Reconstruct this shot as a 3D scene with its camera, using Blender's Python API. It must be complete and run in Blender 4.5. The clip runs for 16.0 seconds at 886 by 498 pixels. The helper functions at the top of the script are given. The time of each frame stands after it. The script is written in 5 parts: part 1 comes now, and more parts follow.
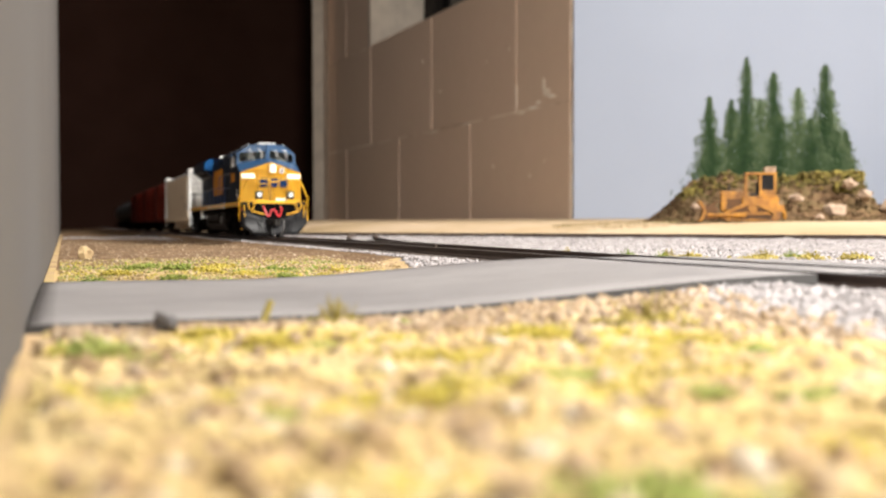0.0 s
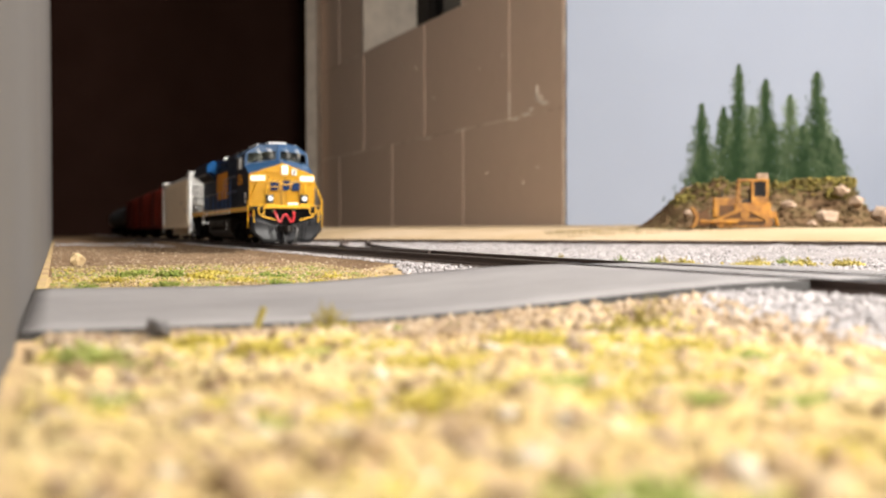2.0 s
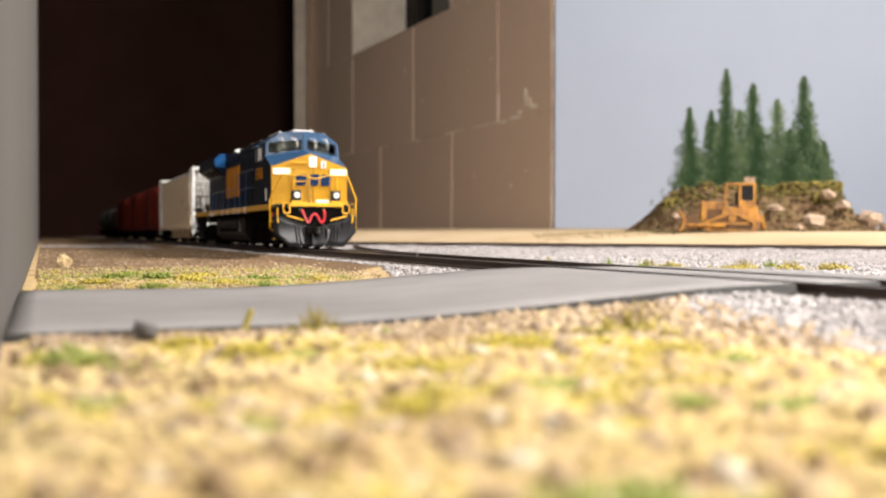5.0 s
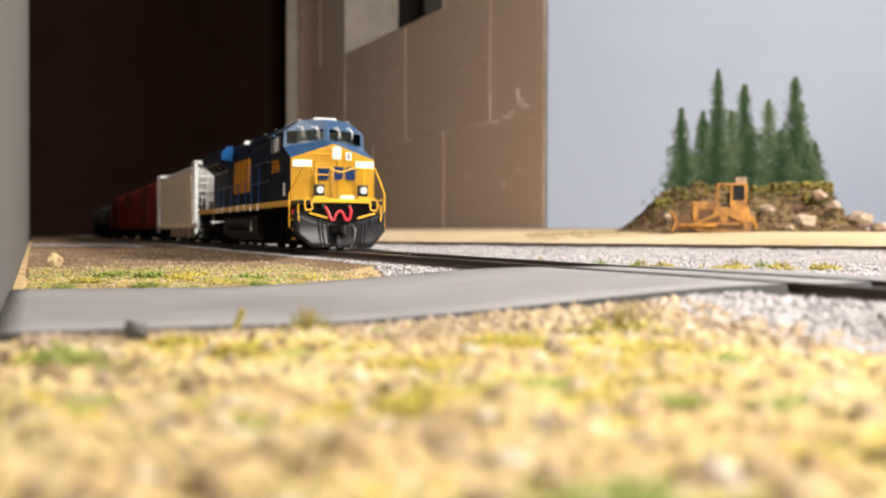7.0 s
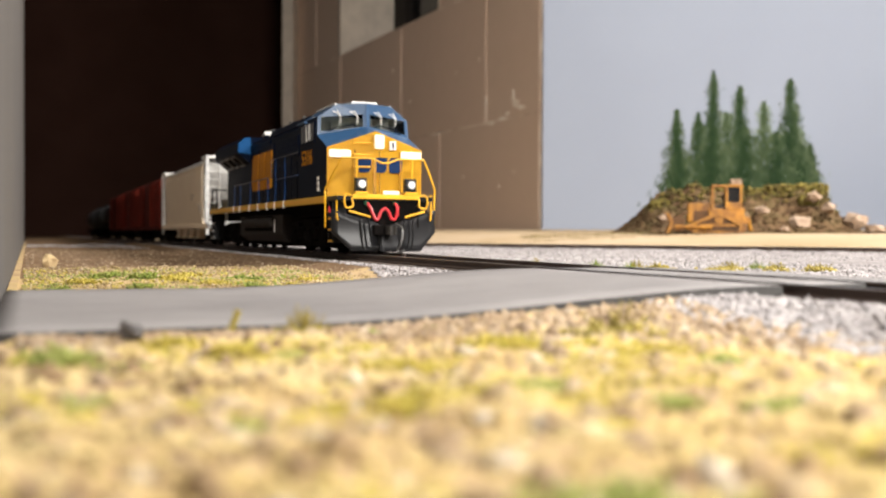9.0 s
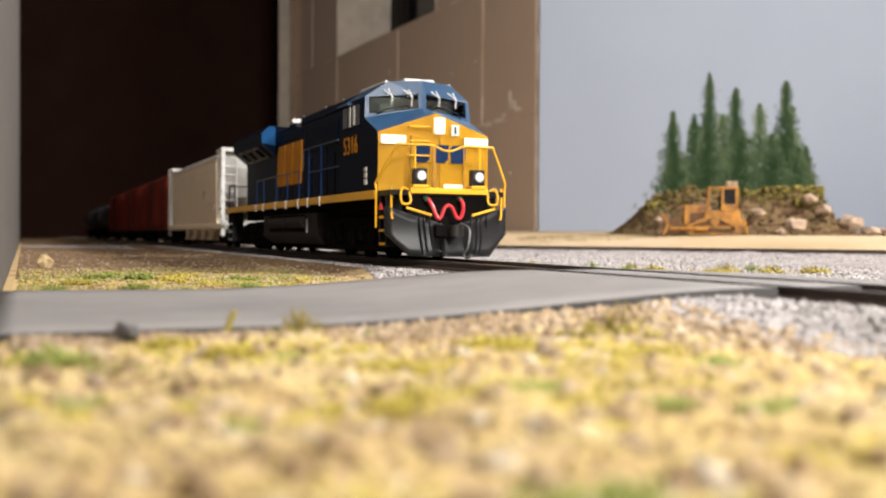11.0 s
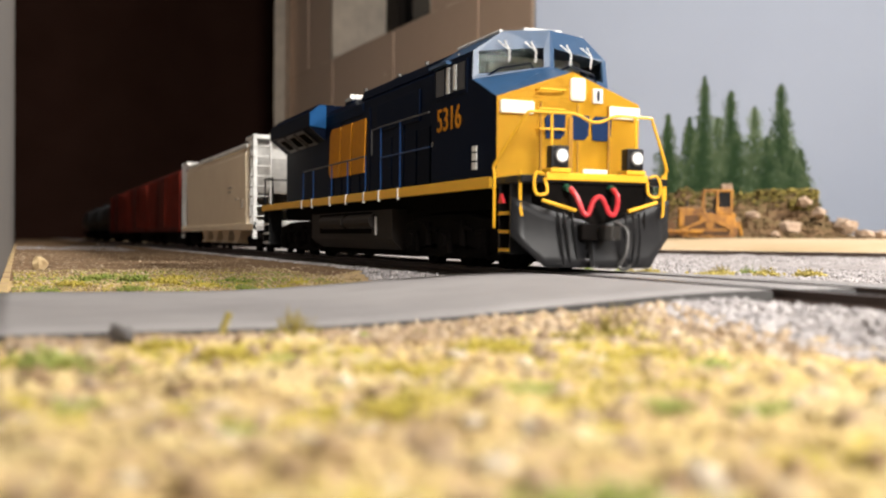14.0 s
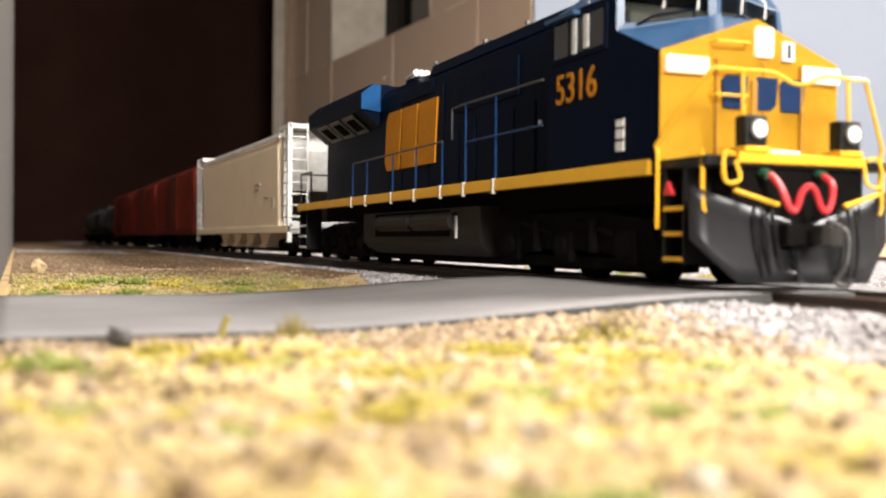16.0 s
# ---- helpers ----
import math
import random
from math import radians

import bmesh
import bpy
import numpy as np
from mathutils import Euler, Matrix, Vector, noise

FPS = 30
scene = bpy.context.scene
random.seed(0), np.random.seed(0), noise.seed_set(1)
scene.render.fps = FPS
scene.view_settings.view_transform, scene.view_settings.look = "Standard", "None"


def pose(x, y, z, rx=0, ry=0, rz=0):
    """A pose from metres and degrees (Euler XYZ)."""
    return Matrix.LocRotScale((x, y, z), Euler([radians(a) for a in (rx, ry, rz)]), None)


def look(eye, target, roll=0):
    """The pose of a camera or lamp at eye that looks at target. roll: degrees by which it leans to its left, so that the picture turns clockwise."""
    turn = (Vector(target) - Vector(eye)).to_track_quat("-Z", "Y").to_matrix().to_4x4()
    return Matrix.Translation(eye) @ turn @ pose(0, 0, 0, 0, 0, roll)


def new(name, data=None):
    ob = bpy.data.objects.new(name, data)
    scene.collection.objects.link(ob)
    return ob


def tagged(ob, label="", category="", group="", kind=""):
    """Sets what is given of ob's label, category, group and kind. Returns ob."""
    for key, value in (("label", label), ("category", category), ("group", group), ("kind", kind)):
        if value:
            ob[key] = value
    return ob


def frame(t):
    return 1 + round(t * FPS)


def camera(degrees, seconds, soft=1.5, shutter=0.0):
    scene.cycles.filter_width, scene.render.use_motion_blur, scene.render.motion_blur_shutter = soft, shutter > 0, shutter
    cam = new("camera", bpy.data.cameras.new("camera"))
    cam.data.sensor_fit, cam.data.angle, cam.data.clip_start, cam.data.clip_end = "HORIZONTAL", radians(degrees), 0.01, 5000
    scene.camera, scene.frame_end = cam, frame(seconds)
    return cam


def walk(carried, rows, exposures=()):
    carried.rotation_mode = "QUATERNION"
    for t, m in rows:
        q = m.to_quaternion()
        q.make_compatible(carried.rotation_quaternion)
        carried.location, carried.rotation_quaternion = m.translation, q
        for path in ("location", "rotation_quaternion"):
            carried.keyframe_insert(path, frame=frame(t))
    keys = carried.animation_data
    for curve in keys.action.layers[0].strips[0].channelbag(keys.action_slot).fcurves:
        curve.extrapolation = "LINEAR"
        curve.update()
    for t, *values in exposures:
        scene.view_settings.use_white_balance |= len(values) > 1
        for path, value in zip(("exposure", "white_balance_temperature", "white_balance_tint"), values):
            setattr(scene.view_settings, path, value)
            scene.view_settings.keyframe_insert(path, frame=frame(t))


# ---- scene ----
# The layout is a model railway at 1:87; lengths below are written in millimetres and scaled here.
MM = 0.001
HEADING = radians(-67.0)
FWD = Vector((math.cos(HEADING), math.sin(HEADING), 0))      # way the train runs
SIDE = Vector((-math.sin(HEADING), math.cos(HEADING), 0))    # to the train's own left
START = Vector((33.3, 200.2, 0))                             # a point on the main line
EYE = 6.8

cam = camera(47.6, 16.0, soft=2.1, shutter=0.5)
cam.data.dof.use_dof = True
cam.data.dof.focus_distance = 0.275
cam.data.dof.aperture_fstop = 30.0


def aim(yaw, pitch, roll):
    a, b = radians(yaw), radians(pitch)
    eye = Vector((0, 0, EYE * MM))
    return look(eye, eye + Vector((-math.sin(a) * math.cos(b), math.cos(a) * math.cos(b), math.sin(b))), roll)


PATH = [
    (0.0, aim(2.32, -1.40, -0.10)), (1.0, aim(2.12, -1.17, -0.12)), (2.0, aim(1.93, -1.03, -0.12)),
    (3.0, aim(1.71, -0.93, -0.08)), (4.0, aim(1.53, -0.87, -0.02)), (5.2, aim(1.20, -0.88, 0.08)),
    (6.5, aim(0.89, -0.91, 0.17)), (7.0, aim(0.80, -0.90, 0.18)), (8.0, aim(0.66, -0.86, 0.23)),
    (9.0, aim(0.55, -0.83, 0.24)), (10.2, aim(0.41, -0.78, 0.31)), (11.5, aim(0.29, -0.73, 0.36)),
    (12.0, aim(0.26, -0.71, 0.36)), (13.0, aim(0.15, -0.67, 0.42)), (14.0, aim(0.06, -0.62, 0.45)),
    (14.5, aim(0.00, -0.55, 0.47)), (15.0, aim(0.08, -0.50, 0.45)), (15.5, aim(0.15, -0.48, 0.44)),
    (16.0, aim(0.00, -0.43, 0.48)),
]
walk(cam, PATH, exposures=[(0.0, 0.2), (4.0, 0.13), (9.0, 0.03), (12.5, -0.15), (14.0, -0.06), (14.6, 0.12), (16.0, 0.34)])

# ---- light: lamps in two unseen window openings, one added behind the camera and one to its right, in a closed basement room ----
world = bpy.data.worlds.new("daylight")
scene.world = world
world.use_nodes = True
sky = world.node_tree.nodes.new("ShaderNodeTexSky")
sky.sky_type, sky.sun_disc = "NISHITA", False
sky.sun_elevation, sky.sun_rotation = radians(38), radians(140)
world.node_tree.links.new(sky.outputs[0], world.node_tree.nodes["Background"].inputs[0])
world.node_tree.nodes["Background"].inputs[1].default_value = 0.1


def at(u, v, z=0.0):
    """Metres from the layout's own axes: u to the right of the main line as the camera sees it, v back along it, z over the railhead."""
    return (START + SIDE * u - FWD * v + Vector((0, 0, z))) * MM


def window_light(place, aim_at, width, height, watts, colour):
    lamp = bpy.data.lights.new("window_light", "AREA")
    lamp.shape, lamp.size, lamp.size_y, lamp.energy, lamp.color = "RECTANGLE", width, height, watts, colour
    new("window_light", lamp).matrix_world = look(place, aim_at)


window_light(at(-250, -1640, 900), Vector((0.10, 0.45, 0)), 0.50, 0.50, 60, (1.0, 0.955, 0.90))     # added opening in the wall behind, to light block wall and nose
window_light(at(1095, -200, 1000), Vector((0.10, 0.45, 0)), 0.42, 0.42, 48, (1.0, 0.955, 0.91))    # window in the right wall


# ---- materials ----
def mat(name, base, rough=0.6, metal=0.0, dark=None, scale=300.0, mix=0.5, bump=0.0, bscale=None, random_to=None, island=False,
        spec=0.5, coat=0.0, detail=6.0, glow=0.0):
    """Principled paint with grain at two scales, slight relief, and optional change from piece to piece."""
    m = bpy.data.materials.new(name)
    m.use_nodes = True
    t = m.node_tree
    b = t.nodes["Principled BSDF"]
    b.inputs["Roughness"].default_value, b.inputs["Metallic"].default_value = rough, metal
    b.inputs["Specular IOR Level"].default_value, b.inputs["Coat Weight"].default_value = spec, coat
    co = t.nodes.new("ShaderNodeTexCoord")
    dark = dark or tuple(c * 0.7 for c in base)
    fine, wide = t.nodes.new("ShaderNodeTexNoise"), t.nodes.new("ShaderNodeTexNoise")
    for n, s in ((fine, scale), (wide, scale * 0.13)):
        n.inputs["Scale"].default_value, n.inputs["Detail"].default_value = s, detail
        t.links.new(co.outputs["Object"], n.inputs["Vector"])
    add = t.nodes.new("ShaderNodeMath")
    add.operation = "ADD"
    t.links.new(fine.outputs[0], add.inputs[0])
    t.links.new(wide.outputs[0], add.inputs[1])
    span = t.nodes.new("ShaderNodeMapRange")
    span.inputs["From Min"].default_value, span.inputs["From Max"].default_value = 0.75, 1.25
    span.inputs["To Max"].default_value = mix * 2
    t.links.new(add.outputs[0], span.inputs[0])
    mx = t.nodes.new("ShaderNodeMix")
    mx.data_type = "RGBA"
    mx.inputs[6].default_value, mx.inputs[7].default_value = (*base, 1), (*dark, 1)
    t.links.new(span.outputs[0], mx.inputs[0])
    out = mx.outputs[2]
    if random_to:
        src = t.nodes.new("ShaderNodeNewGeometry").outputs["Random Per Island"] if island else t.nodes.new("ShaderNodeObjectInfo").outputs["Random"]
        ramp = t.nodes.new("ShaderNodeValToRGB")
        ramp.color_ramp.elements.remove(ramp.color_ramp.elements[0])
        for k, c in enumerate(random_to):
            e = ramp.color_ramp.elements[0] if k == 0 else ramp.color_ramp.elements.new(k / len(random_to))
            e.position, e.color = k / len(random_to), (*c, 1)
        ramp.color_ramp.interpolation = "LINEAR"
        t.links.new(src, ramp.inputs[0])
        m2 = t.nodes.new("ShaderNodeMix")
        m2.data_type, m2.inputs[0].default_value = "RGBA", 0.75
        t.links.new(out, m2.inputs[6])
        t.links.new(ramp.outputs[0], m2.inputs[7])
        out = m2.outputs[2]
    t.links.new(out, b.inputs["Base Color"])
    if bump:
        bn, bt = t.nodes.new("ShaderNodeBump"), t.nodes.new("ShaderNodeTexNoise")
        bt.inputs["Scale"].default_value, bt.inputs["Detail"].default_value = bscale or scale, 5
        t.links.new(co.outputs["Object"], bt.inputs["Vector"])
        bn.inputs["Strength"].default_value, bn.inputs["Distance"].default_value = bump, 0.0006
        t.links.new(bt.outputs[0], bn.inputs["Height"])
        t.links.new(bn.outputs[0], b.inputs["Normal"])
    if glow:
        b.inputs["Emission Color"].default_value, b.inputs["Emission Strength"].default_value = (*base, 1), glow
    return m


def glass_mat(name, tint=(0.9, 0.95, 0.95)):
    m = bpy.data.materials.new(name)
    m.use_nodes = True
    b = m.node_tree.nodes["Principled BSDF"]
    b.inputs["Base Color"].default_value, b.inputs["Roughness"].default_value = (*tint, 1), 0.03
    b.inputs["Transmission Weight"].default_value, b.inputs["IOR"].default_value = 1.0, 1.1
    return m


def patchy(m, colours, scale, share):
    """Lay patches of other colours over a material, by place on the board."""
    t = m.node_tree
    b = t.nodes["Principled BSDF"]
    src = b.inputs["Base Color"].links[0].from_socket
    co, n, ramp, mx = (t.nodes.new(k) for k in ("ShaderNodeTexCoord", "ShaderNodeTexNoise", "ShaderNodeValToRGB", "ShaderNodeMix"))
    n.inputs["Scale"].default_value, n.inputs["Detail"].default_value = scale, 3
    t.links.new(co.outputs["Object"], n.inputs["Vector"])
    ramp.color_ramp.elements.remove(ramp.color_ramp.elements[0])
    for k, c in enumerate(colours):
        e = ramp.color_ramp.elements[0] if k == 0 else ramp.color_ramp.elements.new(0.5)
        e.position, e.color = 0.32 + 0.36 * k / (len(colours) - 1), (*c, 1)
    t.links.new(n.outputs[0], ramp.inputs[0])
    mx.data_type, mx.inputs[0].default_value = "RGBA", share
    t.links.new(src, mx.inputs[6])
    t.links.new(ramp.outputs[0], mx.inputs[7])
    t.links.new(mx.outputs[2], b.inputs["Base Color"])
    return m


SOIL = mat("sandy_soil", (0.50, 0.365, 0.20), 0.95, dark=(0.28, 0.185, 0.10), scale=420, bump=0.8, spec=0.1)
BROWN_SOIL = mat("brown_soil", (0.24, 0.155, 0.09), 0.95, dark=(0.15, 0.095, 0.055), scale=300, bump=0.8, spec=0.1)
STRAW = mat("straw_turf", (0.55, 0.42, 0.18), 0.95, scale=900, island=True, spec=0.1,
            random_to=[(0.50, 0.35, 0.18), (0.45, 0.32, 0.11), (0.52, 0.40, 0.12), (0.34, 0.20, 0.10), (0.58, 0.44, 0.26), (0.22, 0.13, 0.07), (0.50, 0.37, 0.12)])
patchy(STRAW, [(0.28, 0.175, 0.09), (0.58, 0.435, 0.24), (0.55, 0.41, 0.19), (0.60, 0.49, 0.14), (0.64, 0.51, 0.27), (0.47, 0.37, 0.12)], 95, 0.7)
patchy(STRAW, [(0.22, 0.145, 0.07), (0.48, 0.36, 0.18), (0.60, 0.475, 0.22), (0.52, 0.40, 0.20), (0.70, 0.595, 0.37)], 48, 0.6)
patchy(SOIL, [(0.28, 0.18, 0.09), (0.55, 0.40, 0.235), (0.52, 0.385, 0.19), (0.55, 0.43, 0.16)], 60, 0.6)
VERGE_GRIT = mat("mossy_grit", (0.35, 0.26, 0.12), 0.95, scale=900, island=True, spec=0.1,
                 random_to=[(0.36, 0.26, 0.13), (0.22, 0.155, 0.07), (0.46, 0.36, 0.19), (0.28, 0.23, 0.08), (0.17, 0.11, 0.06), (0.54, 0.43, 0.28)])
GRAVEL = mat("tan_gravel", (0.421, 0.32, 0.219), 0.9, scale=900, island=True, spec=0.2,
             random_to=[(0.354, 0.253, 0.151), (0.202, 0.131, 0.0758), (0.421, 0.315, 0.202), (0.295, 0.202, 0.118), (0.118, 0.0758, 0.0505), (0.472, 0.37, 0.253)])
BALLAST = mat("grey_ballast", (0.43, 0.413, 0.413), 0.85, scale=900, island=True, spec=0.3,
              random_to=[(0.361, 0.335, 0.335), (0.206, 0.189, 0.189), (0.482, 0.447, 0.439), (0.31, 0.275, 0.267), (0.533, 0.499, 0.494), (0.189, 0.172, 0.172)])
BALLAST_BED = mat("ballast_bed", (0.40, 0.37, 0.36), 0.95, dark=(0.2, 0.18, 0.18), scale=900, bump=1.0, spec=0.1)
ASPHALT = mat("grey_asphalt", (0.25, 0.237, 0.235), 0.75, dark=(0.18, 0.17, 0.17), scale=150, bump=0.25, bscale=1500, spec=0.35)
ASPHALT_EDGE = mat("asphalt_edge", (0.05, 0.047, 0.045), 0.9, scale=300)
EMBLEM = mat("emblem_blue", (0.010, 0.028, 0.085), 0.6, scale=400, spec=0.08)
STANCHION = mat("stanchion_blue", (0.008, 0.045, 0.15), 0.4, scale=400)
PLYWOOD = mat("bare_board", (0.505, 0.374, 0.238), 0.85, dark=(0.398, 0.291, 0.168), scale=60, bump=0.2, spec=0.2)
BLOCK = mat("tan_block", (0.66, 0.50, 0.39), 0.85, dark=(0.57, 0.42, 0.32), scale=40, bump=0.5, bscale=500, spec=0.2,
            random_to=[(0.63, 0.475, 0.365), (0.69, 0.525, 0.41), (0.655, 0.50, 0.385)])
MORTAR = mat("pale_mortar", (0.90, 0.79, 0.66), 0.95, dark=(0.56, 0.41, 0.30), scale=22, mix=0.55, bump=0.5)
CHIP = mat("bare_chip", (0.92, 0.84, 0.74), 0.95, dark=(0.80, 0.68, 0.56), scale=200, bump=0.5)
GREYWALL = mat("grey_wall", (0.113, 0.105, 0.0972), 0.9, dark=(0.0972, 0.0895, 0.0842), scale=12, bump=0.3, bscale=400, spec=0.2)
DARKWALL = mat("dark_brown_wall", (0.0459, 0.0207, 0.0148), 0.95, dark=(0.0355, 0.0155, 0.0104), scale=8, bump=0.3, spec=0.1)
WHITEPOST = mat("off_white_wood", (0.60, 0.52, 0.43), 0.7, scale=30, bump=0.2)
SKYPAINT = mat("pale_blue_paint", (0.367, 0.41, 0.501), 0.8, dark=(0.328, 0.367, 0.454), scale=5, mix=0.3, bump=0.1, bscale=500, spec=0.25)
ROOM = mat("room_plaster", (0.45, 0.42, 0.38), 0.9, scale=4)
RAILSIDE = mat("rail_brown", (0.075, 0.05, 0.04), 0.65, metal=0.3, scale=500)
RAILTOP = mat("rail_steel", (0.55, 0.53, 0.51), 0.28, metal=1.0, scale=500)
TIE = mat("tie_brown", (0.055, 0.038, 0.03), 0.85, scale=900, random_to=[(0.05, 0.035, 0.028), (0.085, 0.06, 0.045), (0.035, 0.026, 0.022)])
NAVY = mat("navy_paint", (0.0018, 0.005, 0.0155), 0.42, scale=400, mix=0.3, spec=0.03)
BLUE = mat("cab_blue", (0.022, 0.068, 0.15), 0.38, scale=400, mix=0.3)
YELLOW = mat("loco_yellow", (0.86, 0.46, 0.020), 0.42, dark=(0.78, 0.395, 0.016), scale=300, mix=0.3)
BLACK = mat("satin_black", (0.008, 0.008, 0.009), 0.4, scale=400, spec=0.3)
SOOT = mat("sooty_black", (0.005, 0.0045, 0.004), 0.9, scale=500, dark=(0.008, 0.0065, 0.006), spec=0.03)
PLOWM = mat("plow_black", (0.009, 0.009, 0.0105), 0.36, dark=(0.013, 0.013, 0.014), scale=500, spec=0.30)
RED = mat("red_hose", (0.68, 0.035, 0.045), 0.4, scale=500)
WHITE = mat("white_plastic", (0.80, 0.79, 0.76), 0.45, scale=300)
LENS = mat("lamp_lens", (0.85, 0.85, 0.80), 0.12, scale=300, glow=0.25)
BOARDLIT = mat("number_board", (0.95, 0.86, 0.66), 0.35, scale=300, glow=0.35)
GOLD = mat("gold_lettering", (0.54, 0.21, 0.012), 0.6, scale=500, mix=0.3, spec=0.1)
GUNMETAL = mat("dark_steel", (0.06, 0.055, 0.05), 0.5, metal=0.7, scale=500)
STEEL = mat("dull_steel", (0.16, 0.155, 0.15), 0.45, metal=0.8, scale=500)
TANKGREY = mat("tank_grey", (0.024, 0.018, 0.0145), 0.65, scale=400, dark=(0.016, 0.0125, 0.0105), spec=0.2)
CREAM = mat("cream_hopper", (0.84, 0.71, 0.52), 0.55, dark=(0.76, 0.62, 0.44), scale=60, mix=0.5)
OXIDE = mat("oxide_red", (0.105, 0.0112, 0.00496), 0.8, dark=(0.0527, 0.0062, 0.0031), scale=80, spec=0.1)
TANKCAR = mat("tank_car_black", (0.012, 0.012, 0.013), 0.5, scale=100, spec=0.2)
FADED = mat("faded_stencil", (0.30, 0.25, 0.20), 0.7, dark=(0.5, 0.43, 0.34), scale=900)
# dark copy of the dozer yellow: shade on recessed parts is put into the colour
DOZERSHADE = mat("dozer_brown", (0.13, 0.055, 0.012), 0.7, dark=(0.07, 0.033, 0.010), scale=300)
DOZER = mat("dozer_yellow", (0.48, 0.215, 0.014), 0.5, dark=(0.176, 0.068, 0.0064), scale=160, mix=0.6)
DOZERDARK = mat("dozer_dark", (0.05, 0.035, 0.025), 0.7, scale=300)
EARTH = mat("brown_earth", (0.14, 0.0875, 0.049), 0.95, dark=(0.077, 0.0455, 0.0266), scale=160, bump=1.0, bscale=400, spec=0.1)
ROCK = mat("pale_rock", (0.44, 0.33, 0.24), 0.9, dark=(0.24, 0.16, 0.105), scale=250, bump=0.6)
PINE = mat("painted_green", (0.03, 0.0675, 0.0225), 0.85, scale=200, island=True, spec=0.2,
           random_to=[(0.0105, 0.03, 0.0105), (0.0195, 0.045, 0.015), (0.006, 0.018, 0.0075), (0.027, 0.0562, 0.018), (0.009, 0.024, 0.0105)])
PINE_PALE = mat("painted_pale_green", (0.119, 0.17, 0.0935), 0.85, scale=200, island=True, spec=0.2,
                random_to=[(0.0638, 0.0978, 0.0425), (0.085, 0.119, 0.0595), (0.0467, 0.0765, 0.034), (0.111, 0.136, 0.0765)])
PINE_MIST = mat("painted_misty_green", (0.25, 0.31, 0.24), 0.85, scale=200, island=True, spec=0.2,
                random_to=[(0.16, 0.22, 0.14), (0.24, 0.30, 0.22), (0.12, 0.18, 0.10), (0.30, 0.36, 0.30)])
FOAM = mat("green_foam", (0.16, 0.26, 0.04), 0.95, scale=900, island=True, spec=0.1,
           random_to=[(0.19, 0.24, 0.05), (0.27, 0.29, 0.07), (0.11, 0.165, 0.035), (0.33, 0.32, 0.10)])
FOAM_PALE = mat("pale_green_foam", (0.34, 0.38, 0.11), 0.95, scale=900, island=True, spec=0.1,
                random_to=[(0.28, 0.34, 0.08), (0.38, 0.41, 0.13), (0.19, 0.27, 0.06), (0.44, 0.44, 0.16)])
FOAM_YELLOW = mat("yellow_foam", (0.60, 0.47, 0.06), 0.95, scale=900, island=True, spec=0.1,
                  random_to=[(0.44, 0.34, 0.06), (0.40, 0.33, 0.09), (0.52, 0.42, 0.12), (0.27, 0.25, 0.05)])
DRYGRASS = mat("dry_grass", (0.42, 0.34, 0.10), 0.95, scale=600, island=True, spec=0.1,
               random_to=[(0.42, 0.34, 0.09), (0.50, 0.41, 0.14), (0.30, 0.27, 0.06), (0.24, 0.19, 0.06), (0.54, 0.44, 0.13)])
ROCK_GREY = mat("grey_rock", (0.16, 0.15, 0.15), 0.9, dark=(0.08, 0.075, 0.075), scale=600, bump=0.6)
BUSH = mat("dry_bush", (0.2, 0.16, 0.048), 0.95, scale=400, island=True, spec=0.1, random_to=[(0.24, 0.184, 0.048), (0.304, 0.248, 0.064), (0.16, 0.144, 0.04), (0.112, 0.08, 0.032)])
PINE_MID = mat("painted_mid_green", (0.06, 0.105, 0.045), 0.85, scale=200, island=True, spec=0.2,
               random_to=[(0.03, 0.0562, 0.024), (0.0413, 0.0675, 0.03), (0.021, 0.0435, 0.018), (0.0525, 0.0788, 0.0375)])
patchy(EARTH, [(0.07, 0.042, 0.022), (0.17, 0.105, 0.055), (0.22, 0.15, 0.085), (0.11, 0.09, 0.035)], 55, 0.6)
patchy(PLYWOOD, [(0.26, 0.20, 0.09), (0.46, 0.34, 0.205), (0.55, 0.435, 0.31)], 7, 0.5)
patchy(ASPHALT, [(0.17, 0.16, 0.16), (0.25, 0.235, 0.23), (0.30, 0.285, 0.28)], 22, 0.5)
GLASS = glass_mat("clear_glass")
DARKGLASS = mat("dark_glass", (0.02, 0.02, 0.022), 0.06, scale=300, spec=0.8)


# ---- mesh helpers, in millimetres ----
def part(name, bm, material, parent=None, label="", at_mm=(0, 0, 0), smooth=False):
    """Link a bmesh as one mesh object; its coordinates are millimetres."""
    me = bpy.data.meshes.new(name)
    bmesh.ops.scale(bm, vec=(MM, MM, MM), verts=bm.verts)
    bmesh.ops.recalc_face_normals(bm, faces=bm.faces)
    bm.to_mesh(me)
    bm.free()
    for m in material if isinstance(material, (list, tuple)) else [material]:
        me.materials.append(m)
    if smooth:
        for p in me.polygons:
            p.use_smooth = True
    ob = new(name, me)
    ob.parent = parent
    ob.location = Vector(at_mm) * MM
    if label:
        ob["label"] = label
    return ob


def again(ob, parent, at_mm, turn=(0, 0, 0)):
    """Another object on the same mesh, at a place in its parent's space."""
    o = new(ob.name.split(".")[0], ob.data)
    o.parent = parent
    o.location = Vector(at_mm) * MM
    o.rotation_euler = turn
    for key in ("label",):
        if key in ob:
            o[key] = ob[key]
    return o


